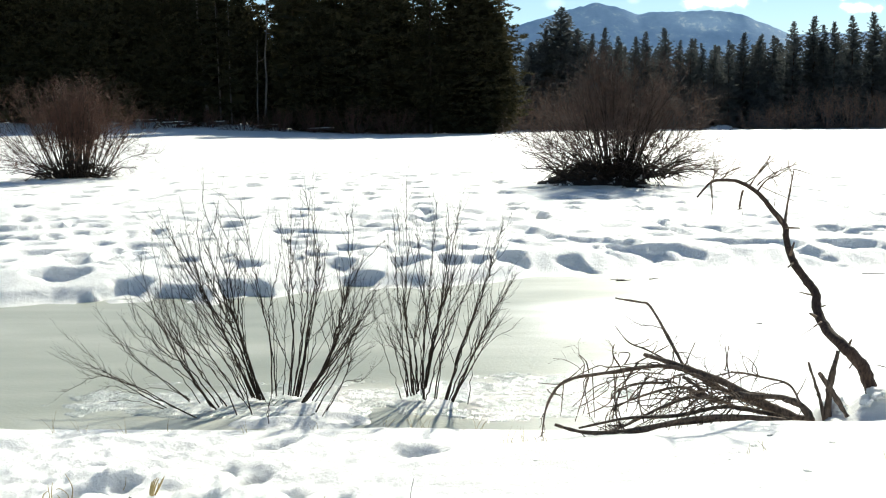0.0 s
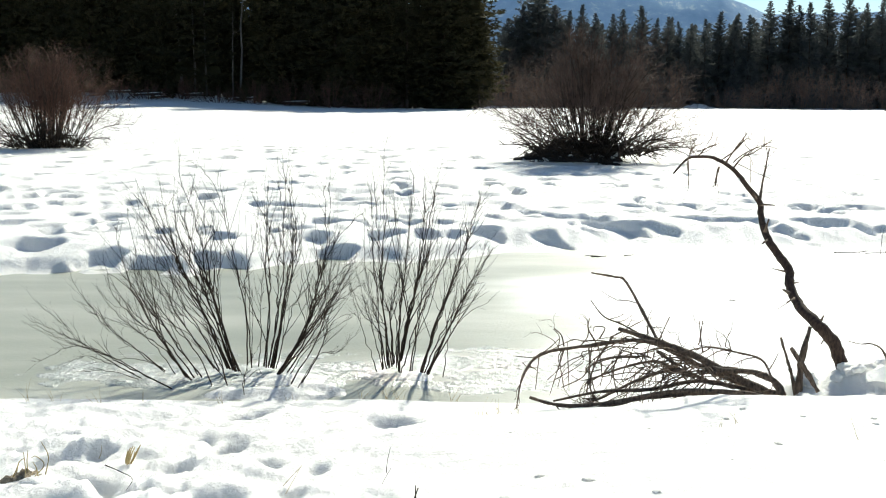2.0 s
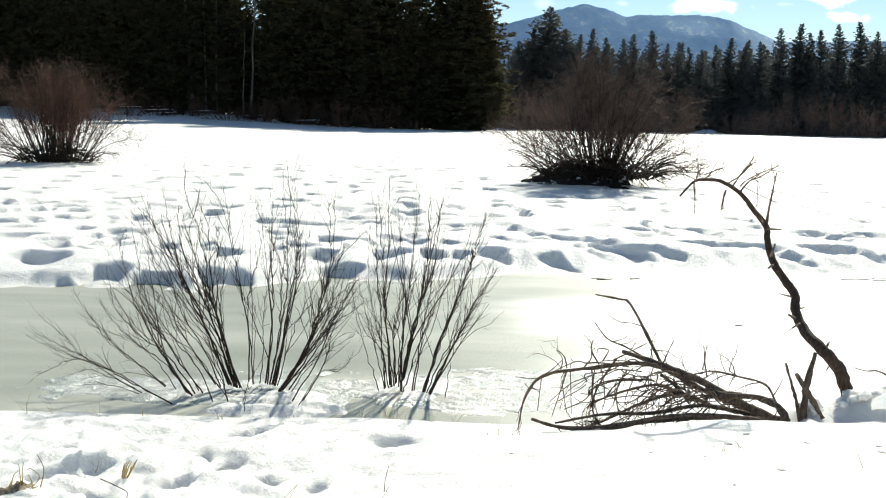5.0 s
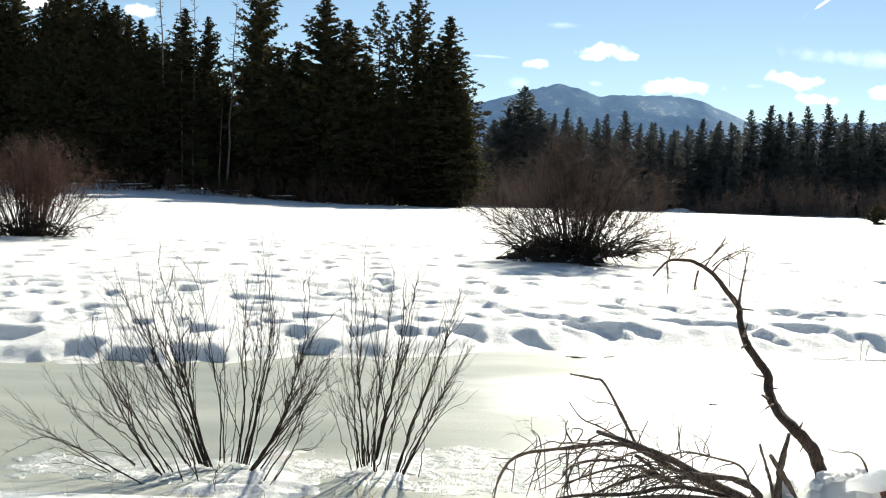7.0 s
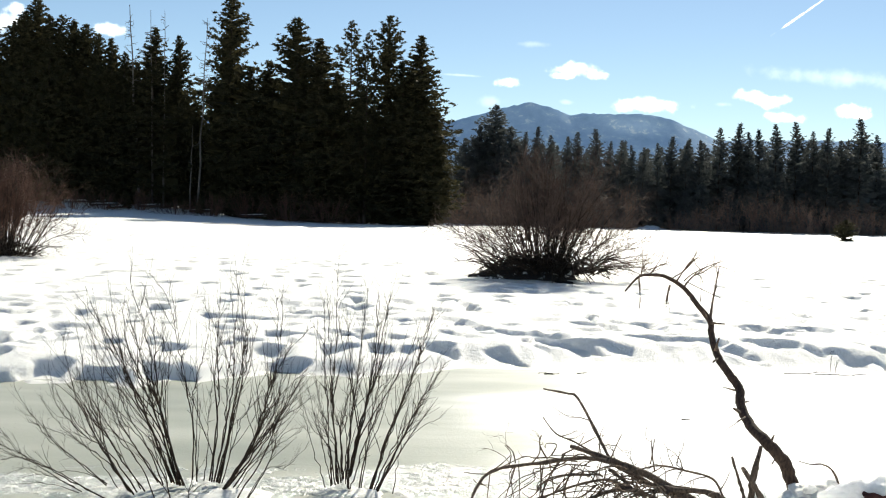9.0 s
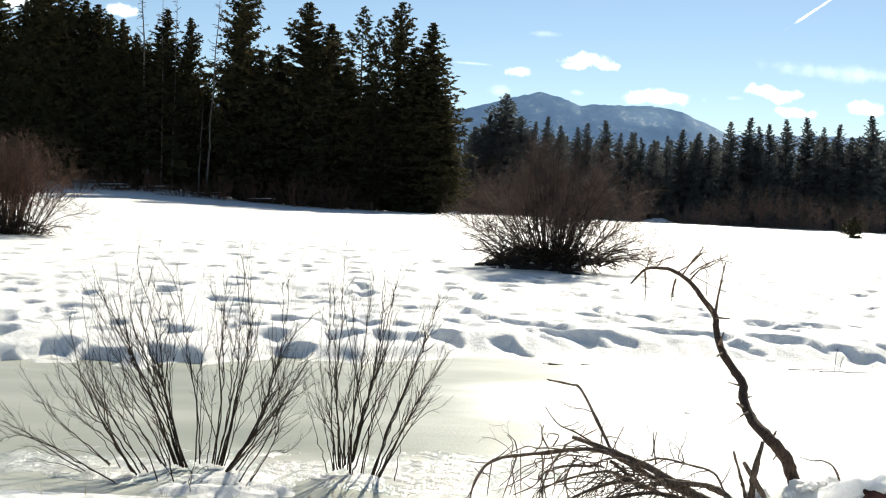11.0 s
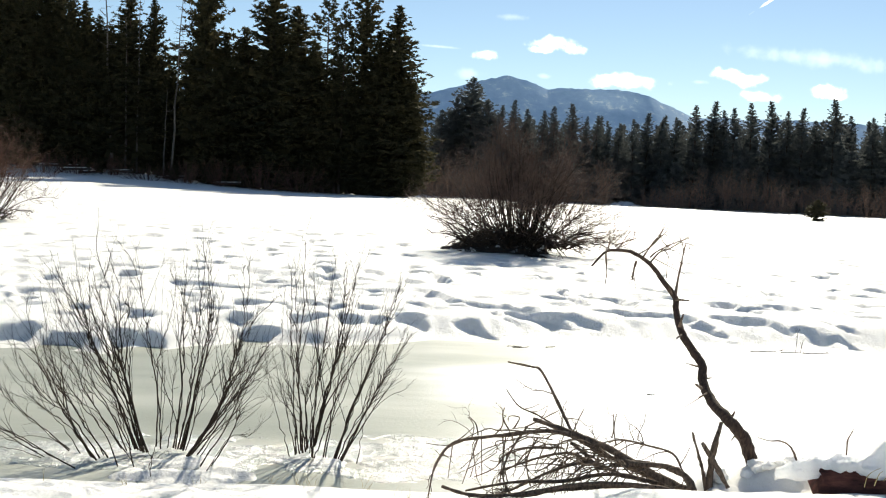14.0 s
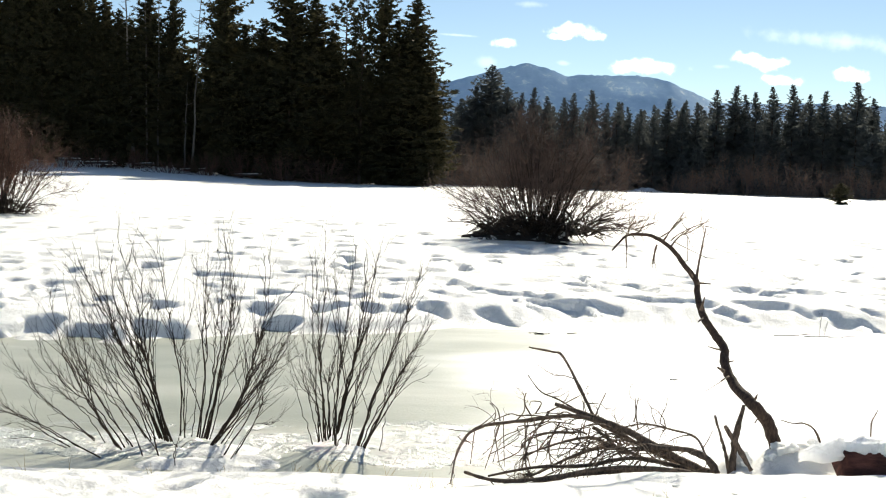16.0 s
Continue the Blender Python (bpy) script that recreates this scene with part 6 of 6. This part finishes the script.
def clod(x, y, r, seed):
    rng = random.Random(seed)
    bm = bmesh.new()
    bmesh.ops.create_icosphere(bm, subdivisions=3, radius=1)
    for v in bm.verts:
        q = 1 + 0.45 * noise.noise(v.co * 1.6 + Vector((seed, 0, 0))) + 0.30 * noise.noise(v.co * 4.0 + Vector((0, seed, 0)))
        v.co = Vector((v.co.x * r * rng.uniform(0.99, 1.01) * 1.25, v.co.y * r, v.co.z * r * (0.75 if r > 0.04 else 0.4))) * q
    me = bpy.data.meshes.new("snow_clod")
    bm.to_mesh(me)
    bm.free()
    me.materials.append(SNOW)
    me.polygons.foreach_set("use_smooth", [True] * len(me.polygons))
    ob = new("snow_clod", me)
    ob.matrix_basis = pose(x, y, high(x, y) + r * (0.35 if r > 0.04 else 0.1), 0, 0, rng.uniform(0, 360))
    tagged(ob, "rounded clod of snow beside the dead stems" if r > 0.04 else "small crumb of snow on the bank", "snow", "snow clods")


rng_c = random.Random(41)
for i in range(16):
    clod(rng_c.uniform(2.55, 3.5), rng_c.uniform(7.22, 7.42), rng_c.choice((0.041, 0.042, 0.045, 0.055)), 60 + i)


for i in range(9):
    clod(rng_c.uniform(0.4, 2.6), rng_c.uniform(4.8, 6.5), rng_c.uniform(0.007, 0.018), 180 + i)


for i, (x, y, r) in enumerate(((0.83, 5.09, 0.032), (1.87, 5.49, 0.024), (2.53, 5.87, 0.022), (0.62, 5.28, 0.026), (0.43, 4.89, 0.036), (0.26, 4.82, 0.030), (1.75, 6.04, 0.020), (1.10, 4.82, 0.022))):
    clod(x, y, 0.75 * r, 220 + i)


SOIL = plain_wood("bare_soil", (0.10, 0.075, 0.05), (0.50, 0.42, 0.30), 55, relief=0.02)


def tuft(x, y, count, h, spread, seed, label, name="grass_tuft", r=0.0022, lean=(0, 0), soil=0.0):
    rng = random.Random(seed)
    t = empty(name, (x, y, high(x, y)))
    for k in range(count):
        a = rng.uniform(0, 6.28)
        d = Vector((math.cos(a) * spread + lean[0], math.sin(a) * spread + lean[1], 1))
        line = wander(rng, Vector((rng.gauss(0, 0.025), rng.gauss(0, 0.025), -0.03)), d, h * rng.uniform(0.5, 1.1), 5, 0.10, Vector((d.x, d.y, -0.7)) * spread)
        vf = ([], [])
        tube(vf, line, [r * (1 - 0.16 * j) for j in range(6)], 3, False)
        part("blade", vf, GRASS, t, smooth=False)
    if soil:
        V, F = [], []
        for j in range(7):
            for i in range(18):
                w, q = 2 * math.pi * i / 18, j / 6
                e = soil * q * (1 + 0.3 * math.sin(3 * w + seed) + rng.gauss(0, 0.06))
                V.append((math.cos(w) * e * 1.3, math.sin(w) * e, 0.022 * (1 - q * q) * rng.uniform(0.2, 1.8) - 0.035 * q))
        for j in range(6):
            for i in range(18):
                F.append((j * 18 + i, j * 18 + (i + 1) % 18, (j + 1) * 18 + (i + 1) % 18, (j + 1) * 18 + i))
        part("soil", (V, F), SOIL, t, "bare brown soil")
    return tagged(t, label, "grass", "dry grass in the bank")


def traced_tuft(foot, r, label, blades, soil, name, mat):
    """A tuft whose blades follow their own bends; places are given from its foot on the snow."""
    t = tuft(*foot, 0, 0.1, 0.5, int(1000 * r) + len(blades), label, name, soil=soil)
    for line in blades:
        pts, rs = smooth_line(line, [r * (1 - 0.55 * j / (len(line) - 1)) for j in range(len(line))], 4)
        vf = ([], [])
        tube(vf, pts, rs, 4)
        part("blade", vf, mat, t)


TUFT, STALK = "tuft of dry yellow grass poking through the snow", "single dry stalk standing in the snow"
traced_tuft((-1.98, 5.52), 0.0036, 'bent dry grass stalks in a hollow of brown soil', (((-0.002, -0.020, -0.032), (0.005, -0.020, 0.043), (-0.002, -0.020, 0.126)), ((0.012, 0.000, 0.000), (0.007, 0.000, 0.066), (0.015, 0.000, 0.132)), ((0.091, 0.020, -0.005), (0.110, 0.020, 0.092), (0.075, 0.020, 0.169)), ((-0.034, -0.020, -0.144), (0.026, -0.020, -0.032), (0.100, -0.020, 0.057), (0.061, -0.020, 0.104), (0.038, -0.020, 0.097)), ((-0.126, 0.000, -0.093), (-0.039, 0.000, -0.049), (0.035, 0.000, 0.001)), ((-0.059, 0.020, -0.008), (-0.040, 0.020, 0.059), (-0.011, 0.020, 0.083)), ((-0.059, -0.020, -0.004), (-0.038, -0.020, 0.042), (-0.026, -0.020, 0.078)), ((0.063, 0.000, -0.029), (0.053, 0.000, 0.037), (0.036, 0.000, 0.067)),), 0.09, 'grass_tuft', GRASS)
traced_tuft((-1.56, 5.90), 0.0062, 'short thick clump of yellow dry grass leaning over', (((-0.001, -0.020, 0.003), (0.006, -0.020, 0.061), (0.019, -0.020, 0.099)), ((-0.000, 0.000, -0.003), (0.019, 0.000, 0.055), (0.038, 0.000, 0.094)), ((0.004, 0.020, -0.010), (0.026, 0.020, 0.033), (0.054, 0.020, 0.088)), ((-0.004, -0.020, 0.022), (-0.000, -0.020, 0.061), (0.006, -0.020, 0.086)), ((0.015, 0.000, 0.004), (0.044, 0.000, 0.055), (0.069, 0.000, 0.107)), ((0.001, 0.020, -0.016), (0.020, 0.020, 0.016), (0.032, 0.020, 0.062)), ((0.005, -0.020, 0.013), (0.018, -0.020, 0.074), (0.034, -0.020, 0.106)), ((-0.012, 0.000, 0.003), (-0.012, 0.000, 0.029), (-0.005, 0.000, 0.061)),), 0.00, 'grass_tuft', GRASS)
traced_tuft((-0.61, 5.25), 0.0025, 'single dry stalk standing in the snow', (((-0.066, -0.020, -0.104), (-0.003, -0.020, 0.010), (0.064, -0.020, 0.132)), ((-0.028, 0.000, 0.022), (0.013, 0.000, 0.069), (0.062, 0.000, 0.122)),), 0.00, 'grass_stalk', GRASS)
traced_tuft((-0.15, 5.26), 0.0025, 'single dry stalk standing in the snow', (((-0.031, -0.020, -0.069), (-0.005, -0.020, 0.007), (0.038, -0.020, 0.088)), ((0.015, 0.000, 0.058), (0.020, 0.000, 0.121), (0.035, 0.000, 0.185)),), 0.00, 'grass_stalk', TWIG)
traced_tuft((0.01, 4.92), 0.0060, 'short broken brown stalk in the snow', (((-0.002, -0.020, -0.014), (-0.001, -0.020, 0.043), (-0.002, -0.020, 0.094)), ((-0.018, 0.000, -0.017), (-0.006, 0.000, 0.027), (0.011, 0.000, 0.076)),), 0.00, 'grass_stalk', TWIG)
traced_tuft((-1.45, 5.42), 0.0030, 'thin dark twig lying across a snow hollow', (((-0.095, -0.020, 0.146), (-0.022, -0.020, 0.113), (0.040, -0.020, 0.073), (0.005, -0.020, 0.013)),), 0.00, 'dry_twig', TWIG)
traced_tuft((-1.80, 6.19), 0.0025, 'single dry stalk standing in the snow', (((0.002, -0.020, -0.000), (0.016, -0.020, 0.033), (0.020, -0.020, 0.077)),), 0.00, 'grass_stalk', GRASS)
traced_tuft((3.36, 6.55), 0.0030, 'arching dry grass blades in front of the log', (((-0.047, 0.000, 0.074), (-0.024, 0.000, 0.152), (0.052, 0.000, 0.197)), ((0.017, 0.000, 0.083), (0.041, 0.000, 0.154), (0.068, 0.000, 0.177)), ((0.073, 0.000, 0.113), (0.093, 0.000, 0.135), (0.111, 0.000, 0.093))), 0.00, 'grass_tuft', GRASS)
for i, (x, y, h, c) in enumerate(((1.66, 5.92, 0.10, 2), (1.80, 5.92, 0.11, 2), (0.44, 7.30, 0.15, 6), (0.58, 7.36, 0.13, 5), (0.70, 7.32, 0.12, 5),
                                 (-2.95, 8.40, 0.22, 4), (-2.80, 8.45, 0.2, 3), (-2.39, 8.30, 0.16, 4), (-2.1, 8.5, 0.14, 3), (-0.44, 8.75, 0.2, 5), (-0.22, 8.8, 0.22, 5), (-0.1, 8.7, 0.18, 4), (0.3, 8.7, 0.2, 4), (2.35, 5.6, 0.16, 1), (-1.0, 8.6, 0.14, 4), (-1.5, 8.5, 0.12, 4))):
    tuft(x, y, c, h, 0.35, 930 + i, STALK if c < 4 else TUFT, "grass_stalk" if c < 4 else "grass_tuft", r=0.0022)


def weed(x, y, h, seed):
    rng = random.Random(seed)
    vf = ([], [])
    line = wander(rng, Vector((0, 0, -0.03)), Vector((0.1, 0, 1)), h, 5, 0.08)
    rs = [0.006 * (1 - 0.15 * j) for j in range(6)]
    tube(vf, line, rs, 4, False)
    twiggy(vf, rng, line, rs, 8, h * 0.5, 0.003, 0.25, 0.8, 0, 3)
    ob = mesh_object("dry_weed", vf[0], vf[1], TWIG, False)
    ob.location = (x, y, max(high(x, y), 0))
    tagged(ob, "small bare weed stem standing at the snowy shore", "weed", "weeds at the shore")


def stick(x, y, ln, turn, seed, r=0.009):
    rng = random.Random(seed)
    vf = ([], [])
    line = wander(rng, Vector((0, 0, 0)), Vector((math.cos(turn), math.sin(turn), 0)), ln, 6, 0.10)
    line = [Vector((p.x, p.y, 0.01 + 0.25 * abs(p.z))) for p in line]
    rs = [r * (1 - 0.1 * j) for j in range(7)]
    tube(vf, line, rs, 5)
    twiggy(vf, rng, line, rs, 4, ln * 0.3, r * 0.5, 0.2, 0.8, 0, 3, Vector((0, 0, 0)))
    ob = mesh_object("fallen_stick", vf[0], vf[1], TWIG, False)
    ob.location = (x, y, max(high(x, y), 0.005))
    tagged(ob, "thin dark stick lying on the snow", "stick", "sticks on the pond")


weed(7.64, 18.2, 0.42, 951)
weed(7.75, 18.25, 0.3, 952)
weed(-0.75, 17.2, 0.3, 953)
for i, (x, y, ln, turn) in enumerate(((6.85, 18.15, 0.75, -0.05), (7.35, 18.1, 0.6, 0.05), (7.8, 18.12, 0.45, -0.1), (2.75, 17.55, 0.25, 0.2), (2.9, 17.6, 0.22, 2.8), (3.3, 17.7, 0.18, 0.1), (3.9, 13.7, 0.10, 0.0))):
    stick(x, y, ln, turn, 960 + i)
